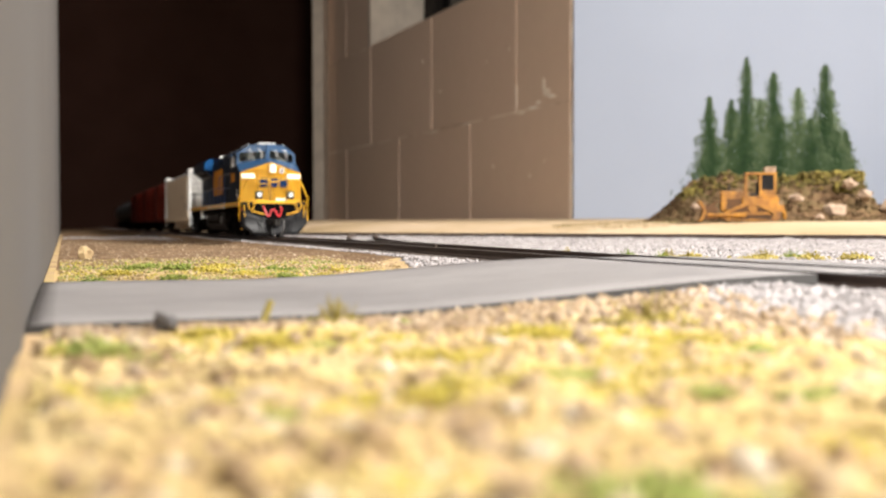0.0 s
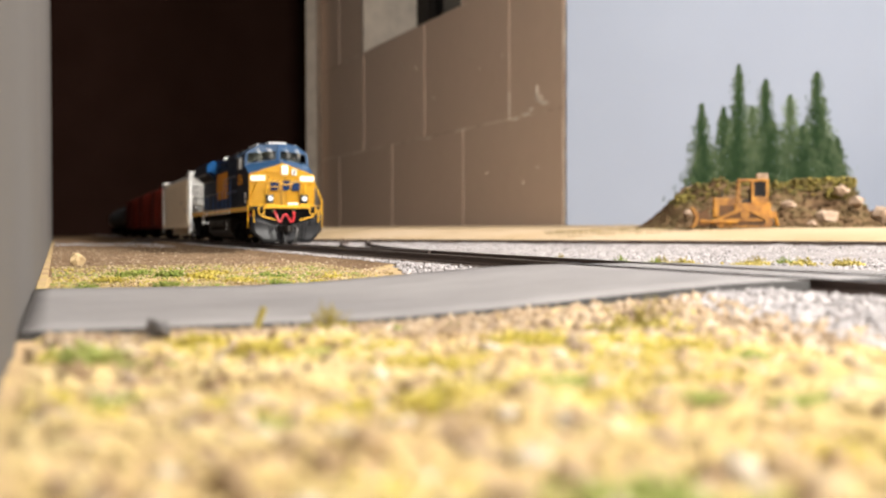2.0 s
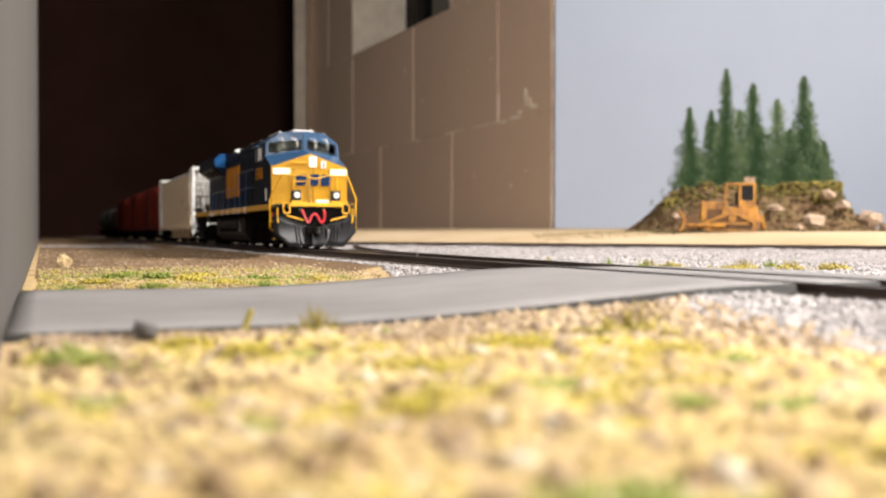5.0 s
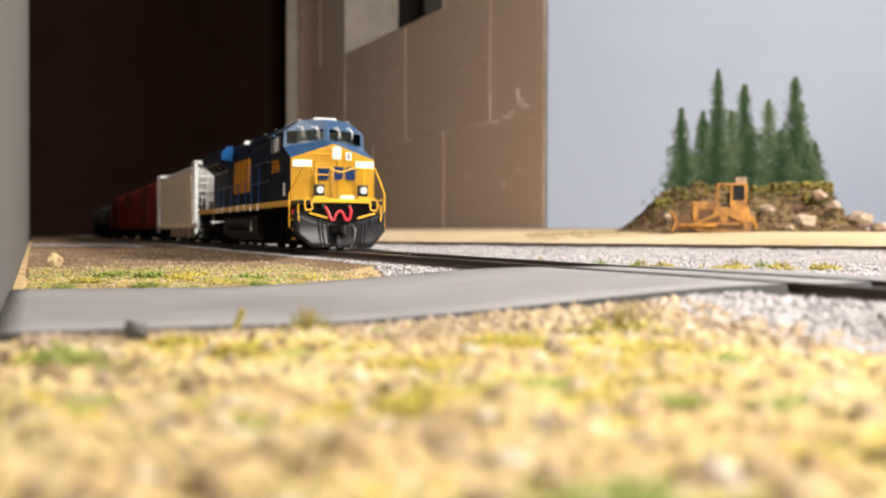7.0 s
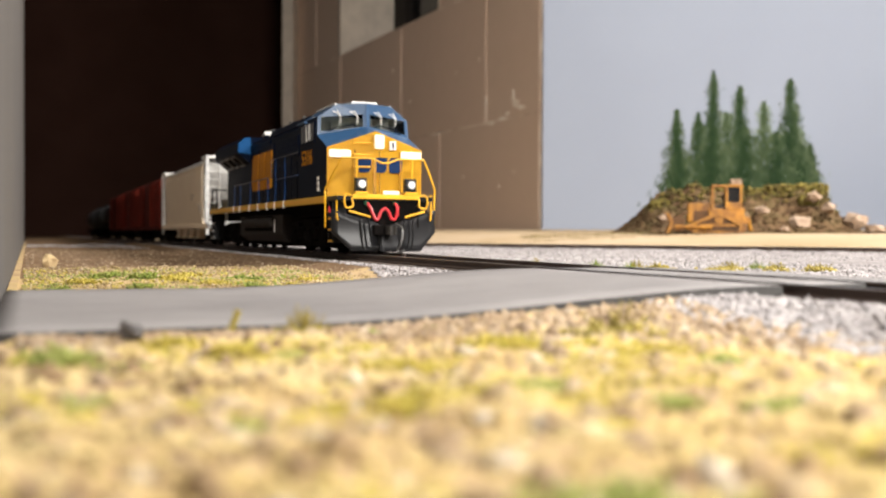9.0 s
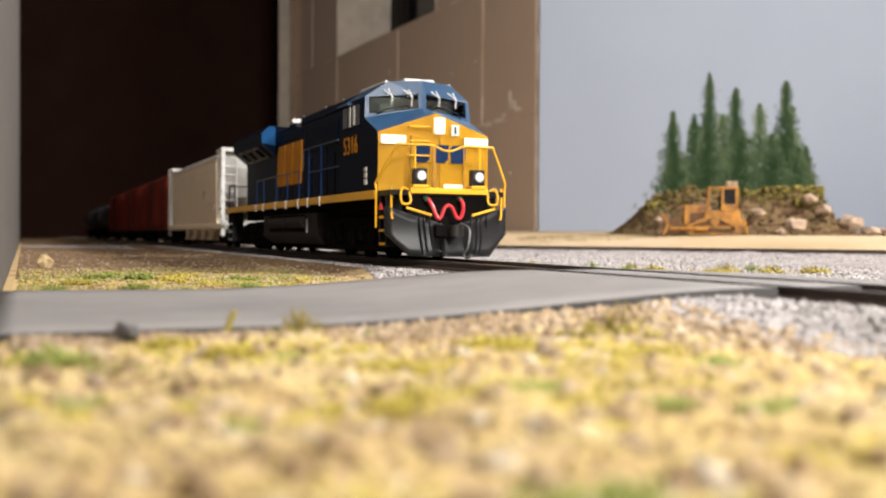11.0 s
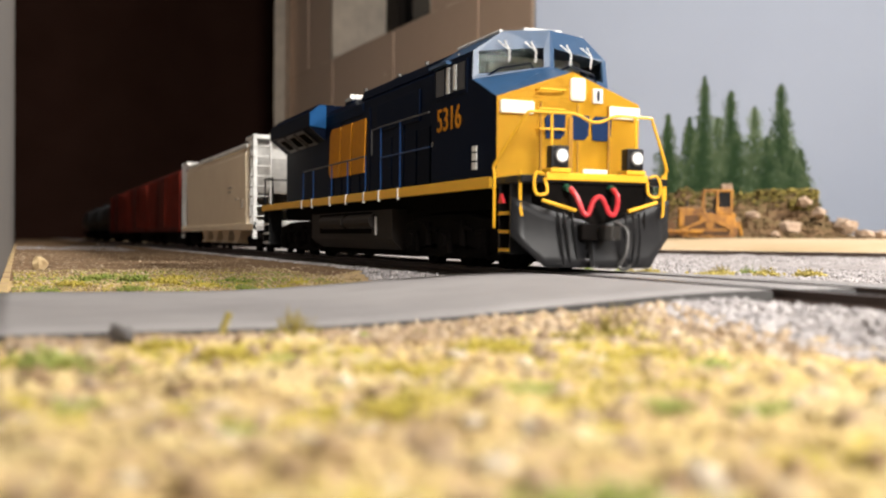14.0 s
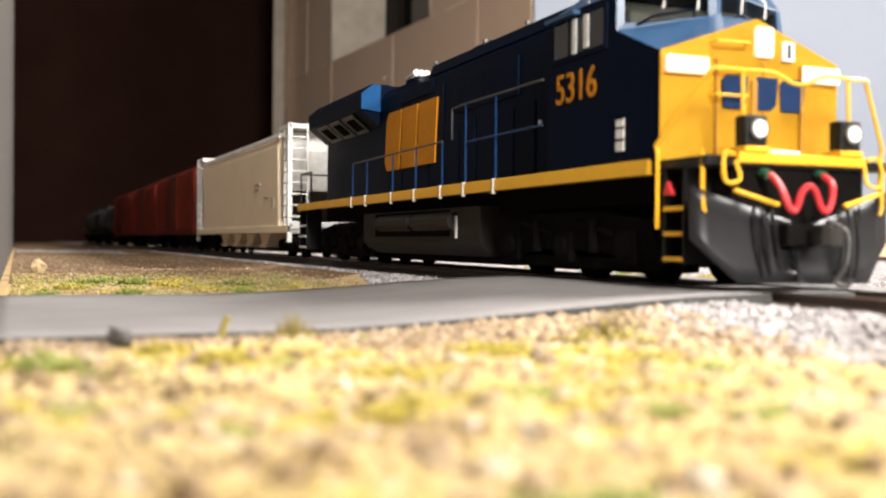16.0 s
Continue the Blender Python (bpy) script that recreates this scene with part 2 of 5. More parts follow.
def thing(name, label, category, place=(0, 0, 0), turn=0.0, group="", kind=""):
    ob = new(name)
    ob.empty_display_size = 0.01
    ob.location = place
    ob.rotation_euler = (0, 0, turn)
    return tagged(ob, label, category, group, kind)


def B():
    return bmesh.new()


def box(bm, x0, x1, y0, y1, z0, z1, bevel=0.0):
    r = bmesh.ops.create_cube(bm, size=1)
    vs = r["verts"]
    for v in vs:
        v.co = Vector((x0 + (v.co.x + .5) * (x1 - x0), y0 + (v.co.y + .5) * (y1 - y0), z0 + (v.co.z + .5) * (z1 - z0)))
    if bevel:
        es = list({e for v in vs for e in v.link_edges})
        bmesh.ops.bevel(bm, geom=es, offset=bevel, segments=2, affect="EDGES", profile=0.6)
    return bm


def poly_prism(bm, pts, axis, a, b):
    """Extrude a closed outline along an axis: x takes (y, z) points, y takes (x, z), z takes (x, y)."""
    def put(p, w):
        return {"x": (w, p[0], p[1]), "y": (p[0], w, p[1]), "z": (p[0], p[1], w)}[axis]
    lo = [bm.verts.new(put(p, a)) for p in pts]
    hi = [bm.verts.new(put(p, b)) for p in pts]
    n = len(pts)
    bm.faces.new(lo)
    bm.faces.new(hi[::-1])
    for i in range(n):
        bm.faces.new((lo[i], hi[i], hi[(i + 1) % n], lo[(i + 1) % n]))
    return bm


def tube(bm, pts, r, seg=6):
    """A round bar along a line of points."""
    rings = []
    pts = [Vector(p) for p in pts]
    for i, p in enumerate(pts):
        d = (pts[min(i + 1, len(pts) - 1)] - pts[max(i - 1, 0)]).normalized()
        s = d.orthogonal().normalized() if not rings else (prev - d * prev.dot(d)).normalized()
        prev = s
        q = d.cross(s)
        rings.append([bm.verts.new(p + (s * math.cos(k * math.tau / seg) + q * math.sin(k * math.tau / seg)) * r) for k in range(seg)])
    for a, b in zip(rings, rings[1:]):
        for k in range(seg):
            bm.faces.new((a[k], b[k], b[(k + 1) % seg], a[(k + 1) % seg]))
    bm.faces.new(rings[0][::-1])
    bm.faces.new(rings[-1])
    return bm


def bend(pts, n=4):
    """A rounder line through the given points."""
    pts = [Vector(p) for p in pts]
    out = []
    for i in range(len(pts) - 1):
        p0, p1, p2, p3 = pts[max(i - 1, 0)], pts[i], pts[i + 1], pts[min(i + 2, len(pts) - 1)]
        for k in range(n):
            t = k / n
            out.append(0.5 * ((2 * p1) + (p2 - p0) * t + (2 * p0 - 5 * p1 + 4 * p2 - p3) * t * t + (3 * p1 - p0 - 3 * p2 + p3) * t ** 3))
    return out + [pts[-1]]


def disc(bm, centre, axis, r, depth, seg=20, bevel=0.0):
    c, d = Vector(centre), Vector(axis).normalized()
    q = d.to_track_quat("Z", "Y").to_matrix().to_4x4()
    r0 = bmesh.ops.create_cone(bm, cap_ends=True, segments=seg, radius1=r, radius2=r, depth=depth, matrix=Matrix.Translation(c) @ q)
    return r0


def grains(name, centres, sizes, material, label="", category="", parent=None, flat=0.75, rough=0.3):
    """Many small crooked grains as one mesh, kind stuff. Centres in millimetres in the world."""
    rng = np.random.default_rng(len(centres) + 7)
    base = np.array([(1, 0, 0), (-1, 0, 0), (0, 1, 0), (0, -1, 0), (0, 0, 1), (0, 0, -1)], float)
    tri = np.array([(0, 2, 4), (2, 1, 4), (1, 3, 4), (3, 0, 4), (2, 0, 5), (1, 2, 5), (3, 1, 5), (0, 3, 5)])
    n = len(centres)
    ang = rng.uniform(0, math.tau, n)
    v = base[None] * rng.uniform(1 - rough, 1 + rough, (n, 6, 1)) + rng.uniform(-0.25, 0.25, (n, 6, 3))
    c, s = np.cos(ang)[:, None], np.sin(ang)[:, None]
    v = np.stack([v[..., 0] * c - v[..., 1] * s, v[..., 0] * s + v[..., 1] * c, v[..., 2] * flat], -1)
    v = (v * np.asarray(sizes)[:, None, None] + np.asarray(centres)[:, None, :]) * MM
    f = (tri[None] + 6 * np.arange(n)[:, None, None]).reshape(-1, 3)
    me = bpy.data.meshes.new(name)
    me.vertices.add(n * 6)
    me.vertices.foreach_set("co", v.ravel().astype(np.float32))
    me.loops.add(len(f) * 3)
    me.loops.foreach_set("vertex_index", f.ravel().astype(np.int32))
    me.polygons.add(len(f))
    me.polygons.foreach_set("loop_start", np.arange(0, len(f) * 3, 3, dtype=np.int32))
    me.update(calc_edges=True)
    me.validate()
    me.materials.append(material)
    ob = new(name, me)
    ob.parent = parent
    return tagged(ob, label, category, kind="stuff")


# ---- the board and its ground ----
def smooth(x):
    x = min(1.0, max(0.0, x))
    return x * x * (3 - 2 * x)


def W(u, v, z=0.0):
    """As at(), in millimetres."""
    return START + SIDE * u - FWD * v + Vector((0, 0, z))


def UV(x, y):
    r = Vector((x, y, 0)) - START
    return r.dot(SIDE), -r.dot(FWD)


def behind(x, y):
    """How far a place lies behind the second track."""
    return (x + 147) * 0.573 + (y - 860) * 0.819


def road_z(u):
    """The road climbs from the board to the railhead and down again."""
    a = abs(u)
    return -0.25 - 3.6 * smooth((a - 12) / 70)


def ground_z(u, v, rough=True):
    p = W(u, v)
    w = behind(p.x, p.y)
    z = -4.6
    z += 2.3 * smooth((27 - abs(u)) / 13)
    z += 2.2 * smooth((30 - abs(w)) / 14) * smooth((u - 20) / 60)
    z += (13.5 * smooth((w - 18) / 190) + 7 * smooth((w - 300) / 600)) * smooth((u - 40) / 160)
    far = 18 + 13 * smooth((-u - 35) / 75)
    if -56 < v < far - 1 and u < 150:
        z = min(z, road_z(u) - 1.6)
    elif rough:
        if abs(u) > 16:
            gap = (-56 - v) if v < 0 else (v - far)
            z = max(z, road_z(u) - 0.9 - gap * 0.09) if u < 150 else z
        n = noise.noise(Vector((u * 0.08, v * 0.08, 0))) * 0.8 + noise.noise(Vector((u * 0.3, v * 0.3, 4))) * 0.45
        if v < -57 and u < -44:
            n += 0.9 * noise.noise(Vector((u * 0.13, v * 0.13, 8))) + 0.5 * noise.noise(Vector((u * 0.045, v * 0.045, 12)))
        if u < 150 and abs(u) > 16:
            n = n * (0.2 + 0.8 * smooth(gap / 16)) - 0.05 * smooth((12 - gap) / 10)
        z += n * (0.35 if w > 20 or abs(u) < 18 else 1.0)
    return z


def steps(a, b, first, grow, fine_to):
    """Values from a to b, close together up to fine_to and wider past it."""
    out, x, d = [], a, first
    while x < b:
        out.append(x)
        if x > fine_to:
            d *= grow
        x += d
    return out + [b]


def make_ground():
    us = [-112.75] + steps(-111, 900, 2.6, 1.05, 60)
    vs = [-v for v in steps(-100, 330, 2.6, 1.0, 900)][::-1] + steps(103, 2950, 3.0, 1.035, 160)
    verts, faces = [], []
    for v in vs:
        for u in us:
            verts.append((W(u, v, ground_z(u, v)) * MM)[:])
    nu = len(us)
    for j in range(len(vs) - 1):
        for i in range(nu - 1):
            faces.append((j * nu + i, j * nu + i + 1, (j + 1) * nu + i + 1, (j + 1) * nu + i))
    me = bpy.data.meshes.new("ground")
    me.from_pydata(verts, [], faces)
    me.materials.append(SOIL)
    me.materials.append(PLYWOOD)
    me.materials.append(BALLAST_BED)
    me.materials.append(BROWN_SOIL)
    for p in me.polygons:
        c = p.center * 1000
        u, v = UV(c.x, c.y)
        w = behind(c.x, c.y)
        p.material_index = 1 if (w > 24 and u > 60) else 2 if -25 + 9 * smooth((v - 50) / 80) < u < 25 or (w < 28 and u > 24) else 3 if v > 105 + 25 * noise.noise(c * 0.03) else 0
        p.use_smooth = True
    me.flip_normals() if me.polygons[0].normal.z < 0 else None
    g = new("ground", me)
    tagged(g, "sandy model ground with turf, ballast bed and bare board", "ground", kind="structure")
    bm = B()
    for a, b, lo, hi in ((-111, 900, -900, -9.5),):
        pts = [W(a, -330), W(b, -330), W(b, 2950), W(a, 2950)]
        poly_prism(bm, [(p.x, p.y) for p in pts], "z", lo, hi)
    tagged(part("board", bm, PLYWOOD), "wooden board that carries the model railway", "board", kind="structure")
    bm = B()
    pts = [W(-112.6, 34), W(-110.8, 34), W(-110.8, 1117), W(-112.6, 1117)]
    poly_prism(bm, [(p.x, p.y) for p in pts], "z", -7.9, -4.1)
    tagged(part("board_edge_strip", bm, SOIL), "dusty tan wooden strip along the edge of the board", "trim", kind="structure")


make_ground()


def make_road():
    """A slab across the line, cut by the two flangeways."""
    def edge(u):
        return -57 + 1.2 * math.sin(u * 0.05), 18 + 13 * smooth((-u - 35) / 75)
    top = B()
    bands = [(-112.6, -9.6), (-7.0, 7.0), (9.6, 150)]
    for a, b in bands:
        n = max(2, int((b - a) / 3))
        rows = []
        for i in range(n + 1):
            u = a + (b - a) * i / n
            lo, hi = edge(u)
            z = road_z(u)
            row = []
            for k in range(9):
                v = lo + (hi - lo) * k / 8
                crown = 0.35 * (1 - (k / 4 - 1) ** 2)
                row.append(top.verts.new(W(u, v, z + crown * smooth((abs(u) - 10) / 30))))
            rows.append(row + [top.verts.new(W(u, hi + 0.4, z - 1.5)), top.verts.new(W(u, lo - 0.4, z - 1.5))])
        m = len(rows[0])
        for r, s in zip(rows, rows[1:]):
            for k in range(m):
                f = top.faces.new((r[k], s[k], s[(k + 1) % m], r[(k + 1) % m]))
                f.material_index = 1 if k in (8, 9, 10) else 0
                f.smooth = k < 8
        for r in (rows[0], rows[-1]):
            top.faces.new(r).material_index = 1
    ob = part("road", top, [ASPHALT, ASPHALT_EDGE])
    tagged(ob, "smooth grey asphalt road ramping up over the rails", "road", kind="structure")


make_road()


# ---- tracks ----
LAT_V, LAT_U = [-330, -41, 0, 35, 90, 165, 225, 300, 400, 600, 1700], [0, 0, 0.6, 1.8, 2.8, 4.0, 4.2, 3.2, 2.8, 2.5, 2.5]


def lat(v):
    """The main line's slight bow to the side."""
    return float(np.mean([np.interp(v + d, LAT_V, LAT_U) for d in (-30, -15, 0, 15, 30)]))


def rail_on(name, line, parent):
    """A rail with foot, web and head along a line at railhead height."""
    prof = [(-1.1, -2.1), (1.1, -2.1), (1.1, -1.8), (0.3, -1.4), (0.3, -0.7), (0.55, -0.5), (0.55, -0.06), (0.42, 0), (-0.42, 0), (-0.55, -0.06), (-0.55, -0.5), (-0.3, -0.7), (-0.3, -1.4), (-1.1, -1.8)]
    bm = B()
    rings = []
    for i, p in enumerate(line):
        d = (line[min(i + 1, len(line) - 1)] - line[max(i - 1, 0)]).normalized()
        s = Vector((d.y, -d.x, 0))
        rings.append([bm.verts.new(p + s * a + Vector((0, 0, z))) for a, z in prof])
    m = len(prof)
    for a, b in zip(rings, rings[1:]):
        for k in range(m):
            f = bm.faces.new((a[k], b[k], b[(k + 1) % m], a[(k + 1) % m]))
            f.material_index = 1 if k in (6, 7, 8) else 0
    bm.faces.new(rings[0])
    bm.faces.new(rings[-1][::-1])
    return part(name, bm, [RAILSIDE, RAILTOP], parent)


def shifted(line, off):
    out = []
    for i, p in enumerate(line):
        d = (line[min(i + 1, len(line) - 1)] - line[max(i - 1, 0)]).normalized()
        out.append(p + Vector((d.y, -d.x, 0)) * off)
    return out


tie_bm = B()
box(tie_bm, -14.5, 14.5, -1.4, 1.4, -3.9, -2.05, 0.2)
main_track = thing("main_track", "straight dark-railed model railway track on grey ballast", "track", kind="structure")
main_line = [W(lat(v), v) for v in range(-330, 1700, 20)]
for s in (-8.25, 8.25):
    rail_on("rail", shifted(main_line, s), main_track)
tie = part("tie", tie_bm, TIE, main_track)
tie.location, tie.rotation_euler = at(0, -64), (0, 0, HEADING + math.pi / 2)
v = -71.0
while v > -190:
    again(tie, main_track, W(lat(v), v), (0, 0, HEADING + math.pi / 2 + random.uniform(-.02, .02)))
    v -= 7.0
v = 26.0
while v < 620:
    again(tie, main_track, W(lat(v), v), (0, 0, HEADING + math.pi / 2 + random.uniform(-.02, .02)))
    v += 7.0
for s in (-6.2, 6.2):
    rail_on("guard_rail", [W(lat(v) + s, v) for v in range(150, 240, 15)], main_track)

siding_track = thing("siding_track", "second dark-railed model track curving along the back", "track", kind="structure")
siding = bend([(-330, 985, 0), (-147, 862, 0), (40, 742, 0), (225, 612, 0), (430, 470, 0), (640, 330, 0)], 10)
for s in (-8.25, 8.25):
    rail_on("rail", shifted(siding, s), siding_track)
along = 0.0
for a, b in zip(siding, siding[1:]):
    d = b - a
    while along < d.length:
        again(tie, siding_track, a + d.normalized() * along, (0, 0, math.atan2(d.y, d.x) + math.pi / 2))
        along += 8.0
    along -= d.length

turnout = thing("turnout", "curved turnout rails joining the two model tracks", "track", kind="structure")
branch = bend([W(2.6, 40), W(5, 120), W(14, 220), W(42, 350), W(86, 505), W(110, 575)], 8)
for s in (-8.25, 8.25):
    rail_on("rail", shifted(branch, s), turnout)

# ---- walls of the basement ----
def slab(name, pts, z0, z1, material, label, category="wall"):
    bm = poly_prism(B(), [(p[0], p[1]) for p in pts], "z", z0, z1)
    return tagged(part(name, bm, material), label, category, kind="structure")


slab("wall_left", [W(-112.8, -330), W(-112.8, 1117), W(-270, 1117), W(-270, -330)], -900, 1500, GREYWALL, "plain grey painted wall beside the board")
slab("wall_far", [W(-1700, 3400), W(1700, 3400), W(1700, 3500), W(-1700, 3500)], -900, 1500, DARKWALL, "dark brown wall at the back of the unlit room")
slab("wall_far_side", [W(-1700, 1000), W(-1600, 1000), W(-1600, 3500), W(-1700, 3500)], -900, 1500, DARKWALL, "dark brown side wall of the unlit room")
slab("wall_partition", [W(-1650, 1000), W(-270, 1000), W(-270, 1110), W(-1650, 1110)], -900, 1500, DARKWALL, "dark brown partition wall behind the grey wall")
RV, RZ, RH = -200, 1000, 270
for a, b, lo, hi in ((-1800, RV - RH, -900, 1500), (RV + RH, 3600, -900, 1500), (RV - RH, RV + RH, -900, RZ - RH), (RV - RH, RV + RH, RZ + RH, 1500)):
    slab("wall_right", [W(1120, a), W(1220, a), W(1220, b), W(1120, b)], lo, hi, ROOM, "plain plaster wall round a window opening")
slab("wall_room_side", [W(-1750, -1800), W(-1650, -1800), W(-1650, 1000), W(-1750, 1000)], -900, 1500, ROOM, "plain plaster wall of the room")
slab("floor", [W(-1800, -1800), W(1300, -1800), W(1300, 3600), W(-1800, 3600)], -1000, -900, ROOM, "plain grey concrete floor under the board", "floor")
slab("ceiling", [W(-1800, -1800), W(2500, -1800), W(2500, 1500), W(-1800, 1500)], 1500, 1600, ROOM, "plain plaster ceiling", "ceiling")
# unseen ceiling, given the dark wall colour to keep the back room dim
slab("ceiling_far", [W(-1800, 1500), W(2500, 1500), W(2500, 3600), W(-1800, 3600)], 1500, 1600, DARKWALL, "dark ceiling added out of view over the unlit room", "ceiling")
WU, WZ, WH = -250, 900, 320
slab("wall_behind", [W(-1750, -1800), W(WU - WH, -1800), W(WU - WH, -1680), W(-1750, -1680)], -900, 1500, ROOM, "plain plaster wall beside the added window opening")
slab("wall_behind", [W(WU + WH, -1800), W(1220, -1800), W(1220, -1680), W(WU + WH, -1680)], -900, 1500, ROOM, "plain plaster wall beside the added window opening")
slab("wall_behind", [W(WU - WH, -1800), W(WU + WH, -1800), W(WU + WH, -1680), W(WU - WH, -1680)], -900, WZ - WH, ROOM, "plain plaster wall under the added window opening")
slab("wall_behind", [W(WU - WH, -1800), W(WU + WH, -1800), W(WU + WH, -1680), W(WU - WH, -1680)], WZ + WH, 1500, ROOM, "plain plaster wall over the added window opening")

# block wall: full-size masonry behind the board
BC, BD = Vector((151, 1713, 0)), Vector((-0.438, 0.899, 0))
BN = Vector((-0.899, -0.438, 0))
BASE = 14.0


def wall_box(bm, s0, s1, z0, z1, n0, n1, bevel=0.0):
    """A box in the block wall's own axes: along, up, and out of its face."""
    r = bmesh.ops.create_cube(bm, size=1)
    for q in r["verts"]:
        s, n, z = s0 + (q.co.x + .5) * (s1 - s0), n0 + (q.co.y + .5) * (n1 - n0), z0 + (q.co.z + .5) * (z1 - z0)
        q.co = BC + BD * s + BN * n + Vector((0, 0, z))
    if bevel:
        bmesh.ops.bevel(bm, geom=list({e for q in r["verts"] for e in q.link_edges}), offset=bevel, segments=2, affect="EDGES")
    return bm


wall_block = thing("wall_block", "tan painted concrete block wall with pale scraped joints", "wall", kind="structure")
bm = B()
wall_box(bm, 8, 1392, -20, 472, -180, -0.5)
wall_box(bm, 8, 420, 472, 1500, -180, -0.5)
wall_box(bm, 1018, 1392, 472, 1500, -180, -0.5)
part("mortar", bm, MORTAR, wall_block, "pale mortar joints")


def block(s0, s1, z0, z1):
    part("block", wall_box(B(), s0 + 2.6, s1 - 2.6, z0 + 3.0, z1 - 3.0, -60, 0.2, 1.0), BLOCK, wall_block)


EDGES = [BASE, 217, 472, 675, 878, 1081, 1284]
for course in range(6):
    z0, z1 = EDGES[course], EDGES[course + 1]
    s0 = 2 - 406 - (203 if course % 2 else 0)
    while s0 < 1392:
        a, b = max(s0, 8), min(s0 + 406, 1392)
        for p, q in ((a, b),) if course < 2 else ((a, min(b, 420)), (max(a, 1018), b)):
            if q - p > 20:
                block(p, q, z0, z1)
        s0 += 406

def paint_chip(s, z, w, h, seed):
    """A ragged flake of bare mortar showing through the paint."""
    rng = np.random.default_rng(seed)
    bm = B()
    n = 14
    ring = [(s + w * math.cos(k * math.tau / n) * rng.uniform(0.35, 1.0), z + h * math.sin(k * math.tau / n) * rng.uniform(0.35, 1.0)) for k in range(n)]
    front = [bm.verts.new(BC + BD * p + BN * 1.2 + Vector((0, 0, q))) for p, q in ring]
    back = [bm.verts.new(BC + BD * p + BN * 0.0 + Vector((0, 0, q))) for p, q in ring]
    bm.faces.new(front)
    bm.faces.new(back[::-1])
    for k in range(n):
        bm.faces.new((front[k], back[k], back[(k + 1) % n], front[(k + 1) % n]))
    part("paint_chip", bm, CHIP, wall_block, "pale chip in the paint")


CHIPS = [(88, 240, 17, 10), (98, 252, 7, 18), (70, 232, 22, 5), (120, 226, 12, 4), (140, 218, 26, 4), (182, 214, 18, 4), (204, 250, 4, 34), (204, 330, 3, 40),
         (150, 96, 4, 4), (232, 340, 4, 4), (330, 330, 3, 3), (560, 300, 4, 4), (600, 214, 34, 3), (420, 216, 40, 3), (96, 120, 3, 3), (300, 120, 3, 4), (660, 380, 4, 6)]
for k, (s0, z0, w0, h0) in enumerate(CHIPS):
    paint_chip(s0, z0, w0, h0, 500 + k)
window_1 = thing("window_1", "dark basement window in a pale plastered reveal", "window", kind="structure")
part("reveal", wall_box(B(), 1016, 1030, 472, 1500, -178, 1.5), WHITEPOST, window_1, "pale plastered window reveal")
part("sill", wall_box(B(), 415, 1018, 466, 474, -178, -0.5), BLOCK, window_1)
part("pane", wall_box(B(), 415, 1018, 474, 1500, -176, -172), DARKGLASS, window_1, "dark window pane")
# frame takes the dark tank grey, so its shade is in the colour
part("window_frame", wall_box(B(), 940, 1016, 474, 1500, -172, -150), TANKGREY, window_1, "window frame with its shade painted in dark grey")
slab("door_post", [(-494, 2900), (-461, 2890), (-455, 3000), (-490, 3010)], -20, 1500, WHITEPOST, "off-white door post at the end of the block wall", "door post")

# ---- painted backdrop ----
BKC, BKD = Vector((152, 1706, 0)), Vector((0.954, -0.3, 0)).normalized()
BKN = Vector((BKD.y, -BKD.x, 0))
bm = B()
r = bmesh.ops.create_cube(bm, size=1)
for q in r["verts"]:
    q.co = BKC + BKD * ((q.co.x + .5) * 760) + BKN * (-(q.co.y + .5) * 6) + Vector((0, 0, -5 + (q.co.z + .5) * 1100))
backdrop = tagged(part("backdrop", bm, SKYPAINT), "pale blue painted sky panel behind the layout", "backdrop", kind="structure")


# ---- train ----
S_ROWS = [(0, -405), (1, -381), (2, -355.5), (3, -327), (4, -299), (5.2, -269), (6.5, -238), (7, -224), (8, -194.5), (9, -164.5), (10.2, -128.5),
          (11.5, -89), (12, -75), (12.5, -61), (13, -47.3), (13.5, -34), (14, -18.9), (14.5, -1), (15, 15), (15.5, 29), (16, 41.4)]


def train_thing(name, label, category, group=""):
    """A vehicle whose own axes run forward, left and up from the railhead."""
    return thing(name, label, category, at(0, 405), HEADING, group)


def wheelset(parent, x, r=5.8):
    bm = B()
    for y in (-7.6, 7.6):
        disc(bm, (0, y, 0), (0, 1, 0), r, 1.8, 20)
        disc(bm, (0, y * 0.9, 0), (0, 1, 0), r + 0.7, 0.5, 20)
        for k in range(4):
            a = k * math.tau / 4
            tube(bm, [(0, y * 1.13, 0), (math.cos(a) * r * .8, y * 1.13, math.sin(a) * r * .8)], 0.5, 5)
    tube(bm, [(0, -9, 0), (0, 9, 0)], 1.1, 8)
    return part("wheelset", bm, SOOT, parent, at_mm=(x, 0, r))


WHEELS = []


